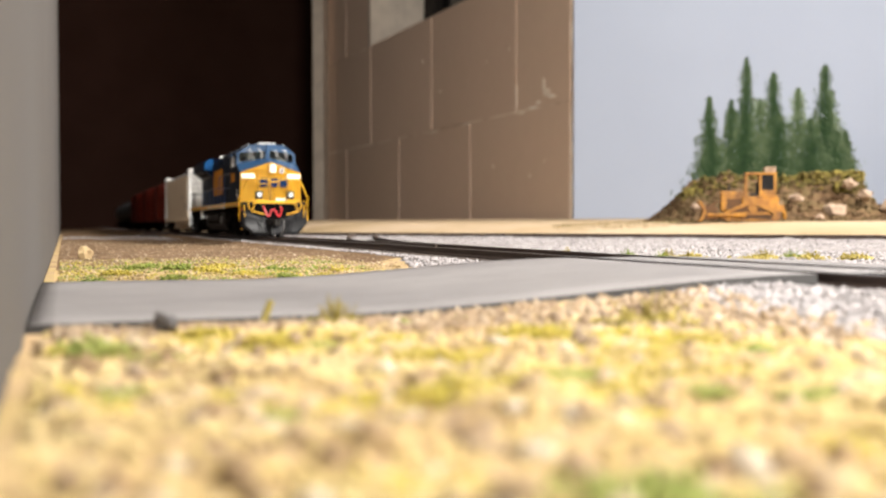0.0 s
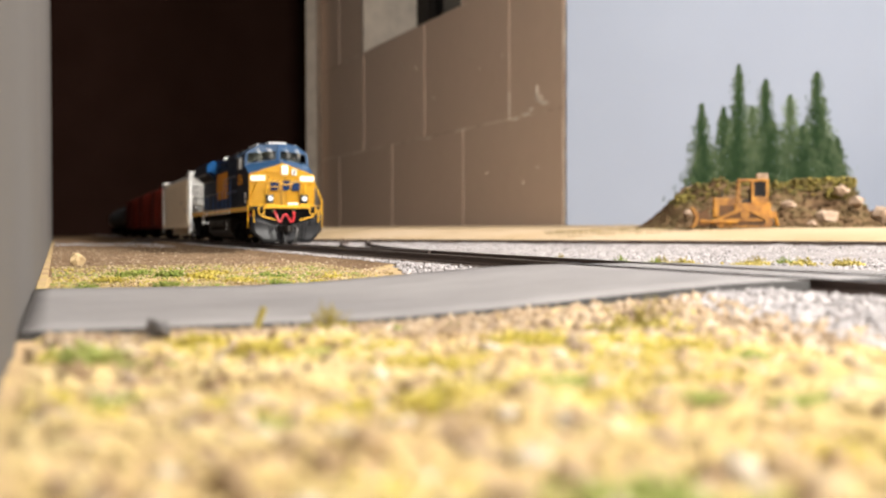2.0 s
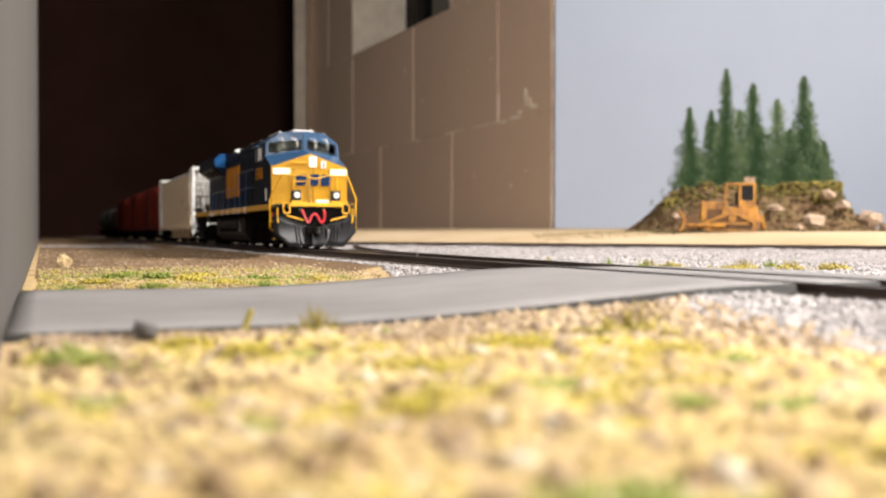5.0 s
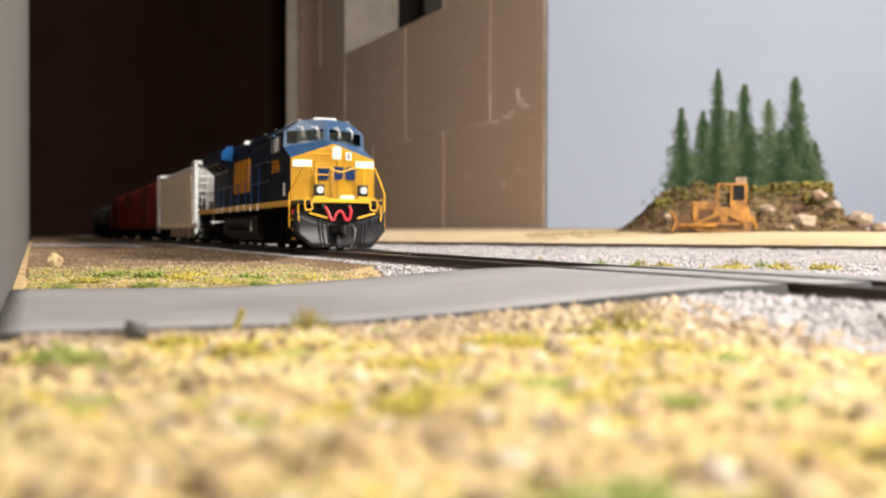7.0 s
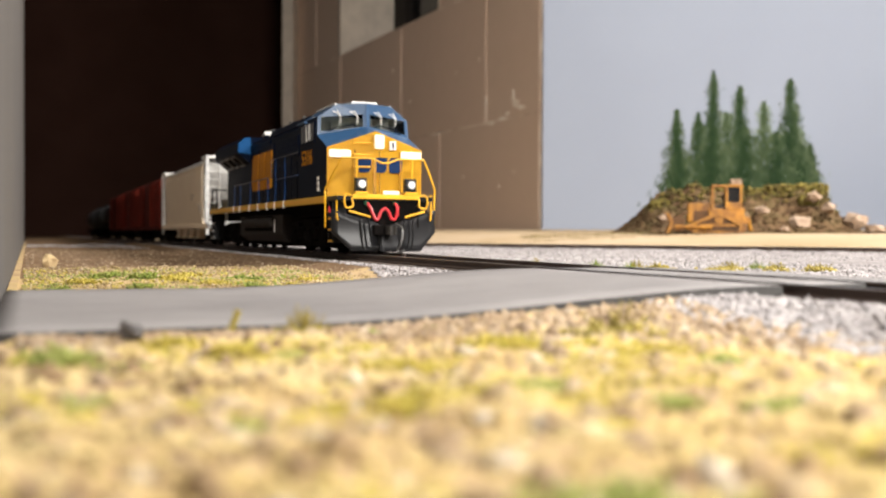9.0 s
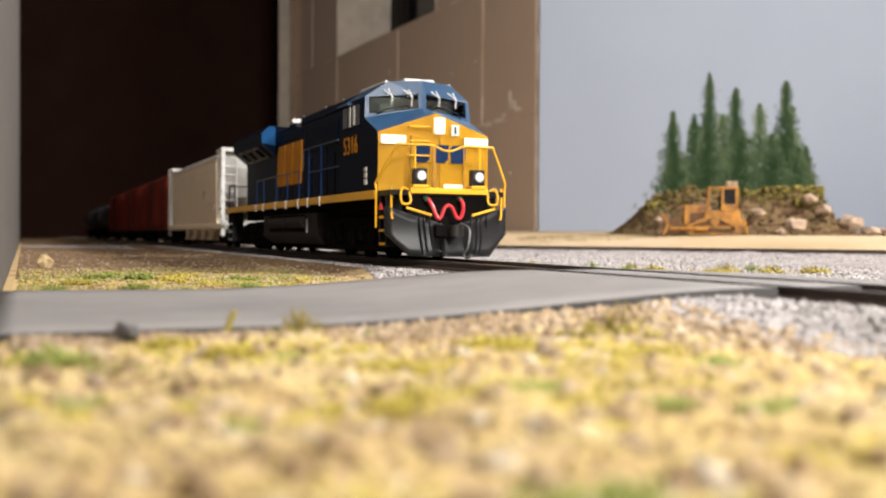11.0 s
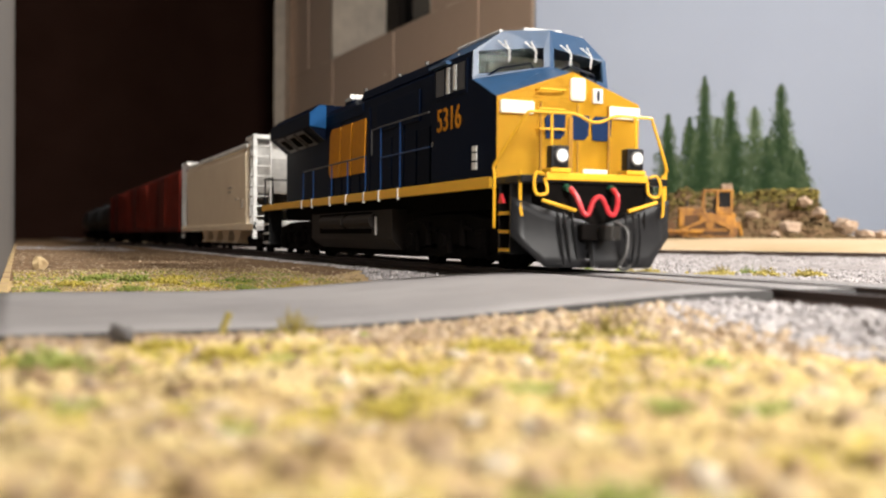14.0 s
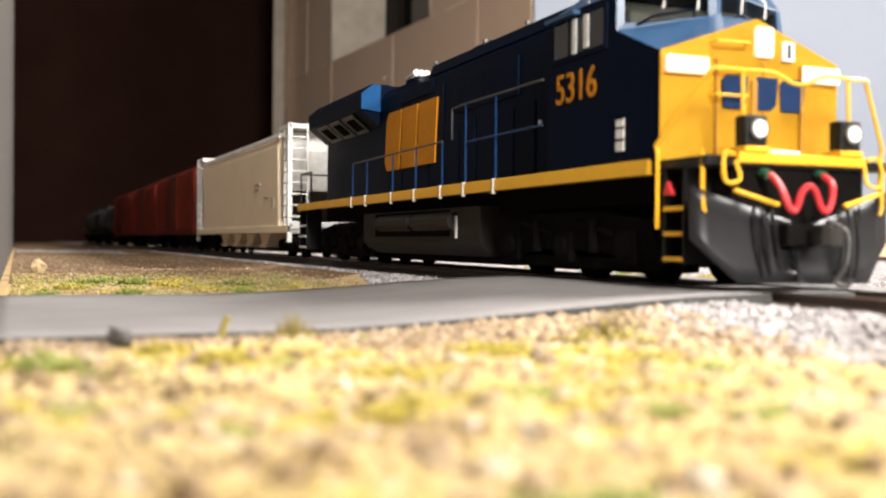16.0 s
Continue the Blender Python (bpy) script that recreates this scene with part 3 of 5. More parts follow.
def freight_truck(car, x):
    bm = B()
    for y in (-11.2, 11.2):
        poly_prism(bm, [(-14, 4.2), (-11, 7.2), (-5, 7.6), (-3, 8.6), (3, 8.6), (5, 7.6), (11, 7.2), (14, 4.2), (11, 3.2), (4, 2.2), (-4, 2.2), (-11, 3.2)], "y", y - 0.9, y + 0.9)
        for k in (-1, 0, 1):
            tube(bm, [(k * 1.3, y * 1.09, 3), (k * 1.3, y * 1.09, 7.6)], 0.55, 6)
        for k in (-10.5, 10.5):
            disc(bm, (k, y * 1.1, 5.2), (0, 1, 0), 1.6, 1.2, 10)
    box(bm, -4, 4, -11, 11, 4, 8)
    # low block added between the wheels to keep the gap dark
    box(bm, -9, 9, -6.5, 6.5, 1.6, 7, 0.5)
    t = part("truck", bm, SOOT, car, "sooty black truck", (x, 0, 0))
    for k in (-10.5, 10.5):
        WHEELS.append((wheelset(t, k, 4.9), k, 4.9))
    return t


def loco():
    t = train_thing("locomotive", "yellow-nosed navy diesel locomotive model with black plow", "locomotive")
    # cab shell, in halves that meet at the middle post
    bm = B()
    V = {}

    def vert(key, x, y, z):
        V[key] = bm.verts.new((x, y, z))
    for s, k in ((-1, "r"), (1, "l")):
        vert("n0" + k, -0.6, s * 17.4, 19.6), vert("n1" + k, -0.6, s * 17.4, 36.9)
        vert("w0" + k, -13, s * 17.4, 42.2), vert("e" + k, -13.6, s * 17.0, 48.7), vert("r" + k, -12.2, s * 10.2, 53.4)
        vert("be" + k, -37, s * 17.0, 48.7), vert("br" + k, -37, s * 10.2, 53.4), vert("b0" + k, -37, s * 17.4, 19.6), vert("bw" + k, -37, s * 17.4, 42.2)
    for key, x, z in (("nc0", 0.4, 19.6), ("nc1", 0.4, 42.8), ("wc", -9.3, 45.6), ("rc", -9.6, 53.9), ("brc", -37, 53.9), ("bc0", -37, 19.6)):
        vert(key, x, 0, z)
    panes = []
    for k in "rl":
        def F(*ks, slot=0):
            f = bm.faces.new([V[q] if q in V else V[q + k] for q in ks])
            f.material_index = slot
            return f
        F("n0", "nc0", "nc1", "n1")
        F("n1", "nc1", "wc", "w0", slot=1)
        s = -1 if k == "r" else 1
        inner = [(-12.75, s * 16.0, 43.5), (-9.75, s * 1.3, 45.3), (-9.95, s * 1.3, 49.9), (-13.2, s * 15.8, 48.6)]
        for i, c in enumerate(inner):
            vert("p%d%s" % (i, k), *c)
        F("w0", "wc", "p1", "p0", slot=1), F("wc", "rc", "p2", "p1", slot=1), F("rc", "r", "e", "p3", "p2", slot=1), F("e", "w0", "p0", "p3", slot=1)
        panes.append(inner)
        F("e", "r", "br", "be", slot=1)
        F("r", "rc", "brc", "br", slot=1)
        F("w0", "e", "be", "bw")
        F("n0", "n1", "w0", "bw", "b0")
        F("b0", "bw", "be", "br", "brc", "bc0")
    for inner in panes:
        g = B()
        g.faces.new([g.verts.new((x - 0.3, y, z)) for x, y, z in inner])
        bmesh.ops.solidify(g, geom=g.faces[:], thickness=0.15)
        part("windshield", g, GLASS, t, "clear windshield").visible_shadow = False
    g = B()
    box(g, -26.5, -25.5, -15.5, 15.5, 21, 50)
    box(g, -20, -13.5, -13, 13, 38, 43, 0.8)
    for y in (-10, 7):
        box(g, -24, -21, y, y + 5, 38, 48, 0.8)
    part("cab_interior", g, mat("cab_beige", (0.72, 0.66, 0.56), 0.7, scale=200), t, "beige cab interior")
    cab = part("cab", bm, [NAVY, BLUE], t, "navy and blue cab")
    cab.modifiers.new("shell", "SOLIDIFY").thickness = 0.5 * MM
    cab.modifiers["shell"].offset = -1
    # cab side windows
    for s in (-1, 1):
        g = B()
        box(g, -35.2, -15.8, s * 17.35 - 0.25, s * 17.35 + 0.25, 39.6, 47.6, 0.2)
        w = part("side_window_frame", g, NAVY, t)
        for a, b in ((-34.2, -29.0), (-28.2, -23.0), (-22.0, -16.8)):
            g = B()
            box(g, a, b, s * 17.35 - 0.35, s * 17.35 + 0.35, 40.6, 46.8)
            part("side_window", g, DARKGLASS, w)
        g = B()
        box(g, -27.2, -25.8, s * 17.35 - 0.5, s * 17.35 + 0.5, 40.6, 46.8)
        box(g, -23.2, -21.6, s * 17.35 - 0.5, s * 17.35 + 0.5, 41.0, 46.8)
        part("window_post", g, WHITE, w, "pale window post")
        g = B()
        box(g, -35.5, -24.6, s * 17.5 - 0.2, s * 17.5 + 1.6 * s, 47.3, 48.0)
        part("sunshade", g, BLUE, t)
    # yellow nose plate
    g = B()
    lo = [(0.0, -17.5, 19.6), (1.0, 0, 19.6), (0.0, 17.5, 19.6)]
    hi = [(0.0, -17.5, 36.8), (1.0, 0, 42.9), (0.0, 17.5, 36.8)]
    a = [g.verts.new(p) for p in lo + hi[::-1]]
    g.faces.new((a[0], a[1], a[4], a[5]))
    g.faces.new((a[1], a[2], a[3], a[4]))
    bmesh.ops.solidify(g, geom=g.faces[:], thickness=0.9)
    part("nose", g, YELLOW, t, "bright yellow nose")
    for s in (-1, 1):
        g = B()
        box(g, 0.2, 1.3, *sorted((s * 9.2, s * 17.0)), 33.3, 36.0, 0.35)
        part("number_board", g, BOARDLIT, t, "glowing white number board")
        # wipers
        for y in (s * 4.5, s * 10.5):
            g = B()
            x0 = -9.0 - abs(y) * 0.2
            tube(g, [(x0, y, 51.0), (x0 + .1, y + 1.2, 48.9), (x0 + .1, y + 1.0, 46.2)], 0.2, 5)
            tube(g, [(x0, y - 1.6, 50.8), (x0 + .1, y + 1.2, 48.9)], 0.16, 5)
            part("wiper", g, WHITE, t, "white wiper")
        g = B()
        tube(g, [(-11.5, s * 3, 45.4 - .4), (-9.0, s * 5, 46.0), (-10.5, s * 12, 44.6), (-12.5, s * 14, 43.2)], 0.22, 5)
        part("grab_iron", g, NAVY, t)
    g = B()
    box(g, 0.8, 2.0, -0.7, 2.9, 36.6, 41.6, 0.7)
    part("headlight", g, BOARDLIT, t, "lit white headlight")
    g = B()
    box(g, 0.7, 1.4, 5.0, 7.4, 36.4, 39.6, 0.2)
    part("nose_plate", g, WHITE, t, "small white plate")
    g = B()
    box(g, 1.36, 1.5, 5.9, 6.5, 36.9, 39.2)
    part("plate_mark", g, NAVY, t)
    # nose door, hinges and latch lines
    g = B()
    box(g, 0.7, 1.35, -1.0, 0.0, 20.6, 33.0)
    for y in (-7.8, 9.0, 1.2):
        box(g, 0.0, 1.12, y, y + 0.35, 20.6, 36.0)
    part("nose_door_seam", g, mat("seam_ochre", (0.42, 0.20, 0.01), 0.6, scale=400), t)
    for z in (38.6, 34.4, 30.2):
        g = B()
        tube(g, [(0.8, -8.6, z), (2.2, -8.6, z), (2.2, -2.4, z), (1.0, -2.4, z)], 0.25, 6)
        part("nose_rung", g, YELLOW, t)
    g = B()
    box(g, 0.9, 1.7, 2.6, 8.6, 20.6, 22.0, 0.3)
    part("step_light", g, BOARDLIT, t, "small white step light")
    # plain emblem blocks on the nose
    for y0, y1 in ((-6.8, -1.9), (-1.0, 3.9), (4.6, 9.6)):
        g = B()
        poly_prism(g, [(y0 + 0.5, 28.3), (y1 - 1.0, 28.3), (y1, 29.3), (y1 + 0.3, 33.6), (y0 + 1.2, 33.6), (y0 + 0.2, 32.6)], "x", 0.6, 1.28 - abs(y0 + y1) * 0.02)
        part("nose_emblem", g, EMBLEM, t, "dark blue plain emblem block")
    # roof fittings
    g = B()
    box(g, -24, -13.5, -4.5, 5.5, 53.6, 55.0, 0.6)
    part("roof_unit", g, WHITE, t, "white cab roof unit")
    # white bars stand for the highlight along the cab roof edges
    g = B()
    for y in (-10.3, 10.3):
        tube(g, [(-37.5, y, 53.5), (-13.4, y, 53.5)], 0.5, 8)
    part("roof_edge", g, WHITE, t, "white bar painted as the roof edge highlight")
    # hood
    g = B()
    poly_prism(g, [(-11, 19.6), (-11, 49.4), (-8.6, 52.0), (8.6, 52.0), (11, 49.4), (11, 19.6)], "x", -216, -37)
    hood = part("hood", g, NAVY, t, "dark navy hood")
    for s in (-1, 1):
        x = -44.0
        k = 0
        while x > -150:
            g = B()
            box(g, x - 9.2, x, *sorted((s * 10.9, s * 11.35)), 21.2, 36.2 if k % 3 else 47.0, 0.15)
            part("hood_door", g, NAVY, hood)
            x -= 10.2
            k += 1
        for x0, x1, z0, z1 in ((-98, -62, 38.4, 47.0), (-148, -112, 45.6, 49.2)):
            g = B()
            box(g, x0, x1, *sorted((s * 10.9, s * 11.5)), z0, z1, 0.2)
            for i in range(int((x1 - x0) / 2)):
                box(g, x0 + i * 2 + 0.4, x0 + i * 2 + 1.2, *sorted((s * 11.4, s * 11.56)), z0 + 0.6, z1 - 0.6)
            part("grille", g, NAVY, hood)
        # gold emblem on the hood, three plain slanted blocks
        for i, (x0, x1) in enumerate(((-150, -137), (-136, -124), (-123, -109.5))):
            g = B()
            lean = 1.6
            z0, z1 = 27.2, 44.0
            r = 2.2 if i == 0 else 0.5
            poly_prism(g, [(x0, z0 + r), (x0 + r, z0), (x1 - 0.6, z0), (x1 + lean - 0.4, z1), (x0 + lean + r, z1), (x0 + lean, z1 - r)],
                       "y", *sorted((s * 11.3, s * 11.75)))
            part("hood_emblem", g, GOLD, hood, "gold plain emblem block")
        # radiator wing
        g = B()
        poly_prism(g, [(s * 10.6, 41.0), (s * 17.2, 46.2), (s * 17.2, 51.0), (s * 13.6, 54.0), (s * 8, 54.0), (s * 8, 46)], "x", -219, -157)
        wing = part("radiator", g, NAVY, t, "flared radiator housing")
        for i in range(3):
            g = B()
            x0 = -166 - i * 15
            def under(f):
                return s * (10.9 + 6.1 * f), 40.9 + 4.8 * f
            for f0, f1, a0, a1 in ((0.06, 0.18, -12.4, 0), (0.86, 0.98, -12.4, 0), (0.18, 0.86, -12.4, -10.8), (0.18, 0.86, -1.6, 0)):
                (ya, za), (yb, zb) = under(f0), under(f1)
                poly_prism(g, [(ya, za), (yb, zb), (yb, zb - 0.5), (ya, za - 0.5)], "x", x0 + a0, x0 + a1)
            part("screen_frame", g, STEEL, wing, "pale grey screen frame")
            g = B()
            (ya, za), (yb, zb) = under(0.18), under(0.86)
            poly_prism(g, [(ya, za), (yb, zb), (yb, zb - 0.2), (ya, za - 0.2)], "x", x0 - 10.8, x0 - 1.6)
            part("radiator_screen", g, SOOT, wing, "dark radiator screen")
        g = B()
        poly_prism(g, [(s * 11, 45.6), (s * 17.0, 46.4), (s * 17.0, 50.9), (s * 13.5, 53.8), (s * 11, 53.8)], "x", -157.2, -156.4)
        part("radiator_front", g, mat("radiator_blue", (0.008, 0.075, 0.22), 0.6, scale=300, spec=0.1), t, "bright blue radiator front")
    g = B()
    poly_prism(g, [(-10.4, 50.6), (-9.6, 53.2), (-8.2, 54.0), (8.2, 54.0), (9.6, 53.2), (10.4, 50.6)], "x", -117, -37.2)
    part("raised_hood", g, NAVY, t, "raised navy hood roof")
    for x in (-116, -84, -62):
        for y in (-9.2, 9.2):
            g = B()
            tube(g, [(x, y, 52.6), (x, y, 53.9), (x - 0.9, y, 54.1)], 0.35, 6)
            disc(g, (x, y, 54.0), (0, 0, 1), 0.6, 0.7, 8)
            part("lifting_eye", g, STEEL, t, "dull steel lifting eye")
    for x0, x1, y0, y1, z1 in ((-99, -88, -6, 6, 55.4), (-140, -132, -9, 9, 52.9), (-180, -162, -9, 9, 54.6), (-210, -190, -9, 9, 54.6)):
        g = B()
        box(g, x0, x1, y0, y1, 51.8, z1, 0.4)
        part("roof_hatch", g, NAVY, t)
    for y in (-8.6, -7.0, -5.4):
        g = B()
        tube(g, [(-140, y, 53.4), (-133, y, 54.0)], 0.5, 8)
        disc(g, (-132.6, y, 54.0), (1, 0, 0), 0.95, 1.0, 10)
        part("horn", g, WHITE, t, "bright metal horn")
    # deck and sills
    g = B()
    box(g, -232, 11.5, -17.3, 17.3, 18.2, 19.7, 0.2)
    part("deck", g, BLACK, t, "black walkway deck")
    for s in (-1, 1):
        g = B()
        box(g, -231, -2.5, *sorted((s * 17.2, s * 18.1)), 17.5, 20.0, 0.2)
        part("sill", g, YELLOW, t, "yellow side sill")
        # side handrails
        g = B()
        tube(g, [(-163, s * 17.5, 30.2), (-90, s * 17.5, 30.6)], 0.24, 6)
        part("handrail", g, STEEL, t, "pale thin handrail")
        g = B()
        tube(g, [(-84, s * 17.5, 30.4), (-84, s * 17.5, 37.6), (-77, s * 17.5, 37.8), (-39, s * 17.5, 37.8)], 0.24, 6)
        part("handrail", g, STEEL, t, "pale thin handrail")
        g = B()
        tube(g, [(-76, s * 17.5, 29.2), (-39, s * 17.5, 29.2)], 0.2, 6)
        part("handrail", g, STANCHION, t)
        for x in (-163, -149, -126, -108, -90, -76, -60):
            g = B()
            tube(g, [(x, s * 17.5, 20.1), (x, s * 17.5, 30.4 if x < -80 else 37.6)], 0.24, 6)
            part("stanchion", g, STANCHION, t)
            g = B()
            box(g, x - 0.3, x + 0.3, *sorted((s * 17.6, s * 18.3)), 16.9, 20.1)
            part("stanchion_foot", g, WHITE, t, "pale stanchion foot")
        # steps at both ends
        for x0, x1 in ((0.6, 6.2), (-231, -221)):
            for z in (4.2, 8.0, 11.8):
                g = B()
                box(g, x0 + 0.6, x1 - 0.4, *sorted((s * 12.5, s * 17.2)), z, z + 0.5)
                part("step", g, BLACK, t)
                g = B()
                box(g, x0 + 0.6, x1 - 0.4, *sorted((s * 17.0, s * 17.5)), z - 0.1, z + 0.6)
                part("step_edge", g, YELLOW if x0 > -20 else WHITE, t, "painted step edge")
            g = B()
            box(g, x0, x0 + 0.6, *sorted((s * 12.0, s * 17.2)), 3.6, 18.2)
            box(g, x1 - 0.4, x1, *sorted((s * 12.0, s * 17.2)), 3.6, 18.2)
            box(g, x0, x1, *sorted((s * 11.6, s * 12.2)), 3.6, 18.2)
            part("step_well", g, BLACK, t, "black step well")
        # yellow end rails
        g = B()
        e, w = (0.6, 18.2) if s < 0 else (7.6, 19.4)
        tube(g, bend([(e, s * w, 9.0), (e, s * w, 20.5), (e + 0.3, s * w, 22.5), (8.8, s * 15.4, 31.6), (9.8, s * 14.0, 32.6), (10.3, s * 10, 32.5)], 3), 0.32, 6)
        part("end_handrail", g, YELLOW, t, "yellow bent handrail")
        g = B()
        tube(g, bend([(10.5, s * 10, 32.5), (10.8, s * 5, 32.5), (10.8, s * 1.6, 31.2), (10.8, 0, 31.0)], 3), 0.32, 6)
        part("end_handrail", g, YELLOW, t, "yellow bent handrail")
        g = B()
        tube(g, [(10.3, s * 10, 32.5), (10.6, s * 10, 20.5)], 0.3, 6)
        part("end_handrail", g, YELLOW, t)
        g = B()
        tube(g, bend([(10.4, s * 16.6, 11.5), (10.4, s * 17.0, 13.0), (10.2, s * 17.0, 20.6)], 3), 0.32, 6)
        part("end_handrail", g, YELLOW, t)
        g = B()
        tube(g, bend([(11.6, s * 12.2, 19.0), (12.4, s * 12.0, 16.2), (12.4, s * 14.4, 15.8), (12.4, s * 15.0, 18.2), (12.0, s * 14.2, 20.2), (11.8, s * 12.6, 19.8)], 3), 0.32, 6)
        part("cut_lever_loop", g, YELLOW, t, "yellow looped lever")
        g = B()
        tube(g, [(13.2, s * 13.6, 14.6), (13.8, s * 6.2, 12.6)], 0.38, 6)
        part("plow_grab", g, YELLOW, t, "yellow grab bar")
        # ditch lights
        g = B()
        box(g, 9.6, 12.2, *sorted((s * 6.9, s * 10.9)), 21.2, 25.8, 0.4)
        d = part("ditch_light", g, BLACK, t, "black ditch light box")
        g = B()
        disc(g, (12.4, s * 8.9, 23.7), (1, 0, 0), 1.6, 0.9, 20)
        part("rim", g, STEEL, d, "metal rim")
        g = B()
        disc(g, (12.8, s * 8.9, 23.7), (1, 0, 0), 1.25, 0.5, 20)
        part("lens", g, LENS, d, "glowing round lens")
        g = B()
        box(g, 8.5, 12.5, *sorted((s * 6.6, s * 11.2)), 20.3, 21.2, 0.2)
        part("ditch_light_bracket", g, YELLOW, t, "yellow bracket")
        # hoses on the plow
        for k, y in enumerate((6.4, 8.2, 9.6)):
            g = B()
            tube(g, bend([(12.4, s * y, 12.2), (13.4, s * (y - .2), 8), (13.6, s * (y - .6), 4), (13.6, s * (y - 1.0), 1.8)], 4), 0.3, 6)
            part("hose", g, BLACK, t, "black air hose")
    g = B()
    box(g, 10.6, 12.2, -12.0, 12.0, 18.7, 20.3, 0.25)
    part("end_beam", g, YELLOW, t, "yellow end beam edge")
    g = B()
    box(g, 2, 10.8, -12.4, 12.4, 8.0, 18.4, 0.3)
    part("pilot", g, SOOT, t, "black pilot")
    # plow: two flat swept wings, leaning back, with cut lower corners
    def on_plow(y, z):
        return 14.6 - abs(y) * 0.17 - 0.16 * (z - 1.1)
    g = B()
    for s in (-1, 1):
        cols = []
        for y in (0, 3, 6, 9, 12.4, 14, 16, 18.9):
            lo = 1.0 + 6.4 * max(0.0, (y - 12.4) / 6.5)
            hi = 9.4 + 5.8 * y / 18.9
            col = []
            for k in range(6):
                z = lo + (hi - lo) * k / 5
                col.append(g.verts.new((on_plow(y, z) + 0.02 * (z - 7) ** 2 - 0.6, s * y, z)))
            cols.append(col)
        for a, b in zip(cols, cols[1:]):
            for k in range(5):
                g.faces.new((a[k], b[k], b[k + 1], a[k + 1]))
    bmesh.ops.remove_doubles(g, verts=g.verts[:], dist=0.01)
    bmesh.ops.solidify(g, geom=g.faces[:], thickness=0.6)
    part("plow", g, PLOWM, t, "satin black snow plow", smooth=True)
    # solid black block stands for the shade inside the coupler opening
    g = B()
    box(g, 12.6, 14.7, -5.2, 1.6, 6.6, 9.8, 0.3)
    part("coupler_pocket", g, SOOT, t, "black block painting the dark of the coupler opening")
    g = B()
    tube(g, bend([(12.6, -6.9, 17.2), (14.2, -6.2, 15.2), (14.9, -5.0, 12.0), (14.9, -3.9, 12.0), (14.9, -2.9, 14.4), (14.9, -1.6, 15.4), (14.9, -0.4, 14.6),
                  (14.9, 0.8, 12.2), (14.9, 2.0, 11.8), (14.9, 2.8, 13.6), (14.6, 3.0, 15.8), (12.6, 3.0, 17.2)], 4), 0.52, 8)
    part("red_hose", g, RED, t, "red looped hose")
    for y in (-7.2, 3.2):
        g = B()
        tube(g, [(11.4, y, 17.4), (12.9, y, 17.0)], 0.75, 8)
        part("hose_fitting", g, mat("green_fitting", (0.02, 0.10, 0.05), 0.5, scale=400), t, "dark green hose fitting")
    g = B()
    box(g, 8, 17, -1.5, 1.5, 7.0, 9.2, 0.3)
    poly_prism(g, [(16.0, -1.9), (18.0, -1.9), (19.2, -1.0), (18.2, 0.2), (19.0, 1.2), (17.6, 1.9), (16.0, 1.6)], "z", 6.6, 9.6)
    bmesh.ops.bevel(g, geom=g.edges[:], offset=0.2, segments=1, affect="EDGES")
    part("coupler", g, GUNMETAL, t, "dark steel knuckle coupler")
    g = B()
    tube(g, bend([(14.2, 2.4, 10.4), (16.5, 4.2, 8.6), (17.0, 3.6, 4.0), (16.2, 2.6, 1.4), (17.0, 3.6, 0.7), (17.2, 4.6, 1.6)], 4), 0.4, 6)
    part("uncoupling_pin", g, STEEL, t, "bright metal pin")
    # under the deck
    g = B()
    poly_prism(g, [(-15.5, 14.8), (-15.5, 6.5), (-12.5, 3.4), (12.5, 3.4), (15.5, 6.5), (15.5, 14.8)], "x", -158, -72)
    tank = part("fuel_tank", g, TANKGREY, t, "brown-grey fuel tank")
    for s in (-1, 1):
        for x in (-141, -112):
            g = B()
            tube(g, [(x, s * 15.6, 11.6), (x + 26, s * 15.6, 11.6)], 2.2, 12)
            part("air_reservoir", g, TANKGREY, tank, "sooty air reservoir")
        # flat black plate on the tank side paints the shade of its recess
        g = B()
        box(g, -146, -90, *sorted((s * 15.3, s * 15.8)), 8.0, 14.4)
        part("tank_recess", g, SOOT, tank, "black plate painting the shade of a recess")
        g = B()
        box(g, -86, -85.2, *sorted((s * 15.4, s * 15.9)), 7.6, 12.8)
        part("fuel_gauge", g, WHITE, tank, "white fuel gauge stripe")
    g = B()
    box(g, -216, 2, -11, 11, 13.5, 18.2)
    part("underframe", g, SOOT, t, "black underframe")
    # added black block standing for the shade below the tank
    g = B()
    box(g, -156, -70, -9, 9, 1.6, 6, 0.6)
    part("tank_keel", g, SOOT, tank, "black block added to darken the gap under the tank")
    for x in (-36, -184):
        g = B()
        for y in (-12.8, 12.8):
            poly_prism(g, [(-31, 5), (-28, 10.6), (-12, 12.4), (12, 12.4), (28, 10.6), (31, 5), (24, 3.4), (12, 5.4), (-12, 5.4), (-24, 3.4)], "y", y - 1, y + 1)
            for k in (-22, 0, 22):
                box(g, k - 3, k + 3, *sorted((y, y * 1.15)), 3.0, 8.8, 0.4)
                disc(g, (k, y * 1.17, 6.0), (0, 1, 0), 2.0, 1.0, 12)
            for k in (-11, 11):
                tube(g, [(k, y * 1.1, 5), (k, y * 1.1, 11)], 1.1, 8)
                tube(g, [(k - 6, y * 1.12, 10.5), (k + 6, y * 1.12, 8.5)], 0.5, 6)
        box(g, -28, 28, -8, 8, 7, 13)
        # low blocks added between the axles so the underside reads dark
        for k in (-14, 8):
            box(g, k - 7, k + 7, -6, 6, 1.3, 8, 0.8)
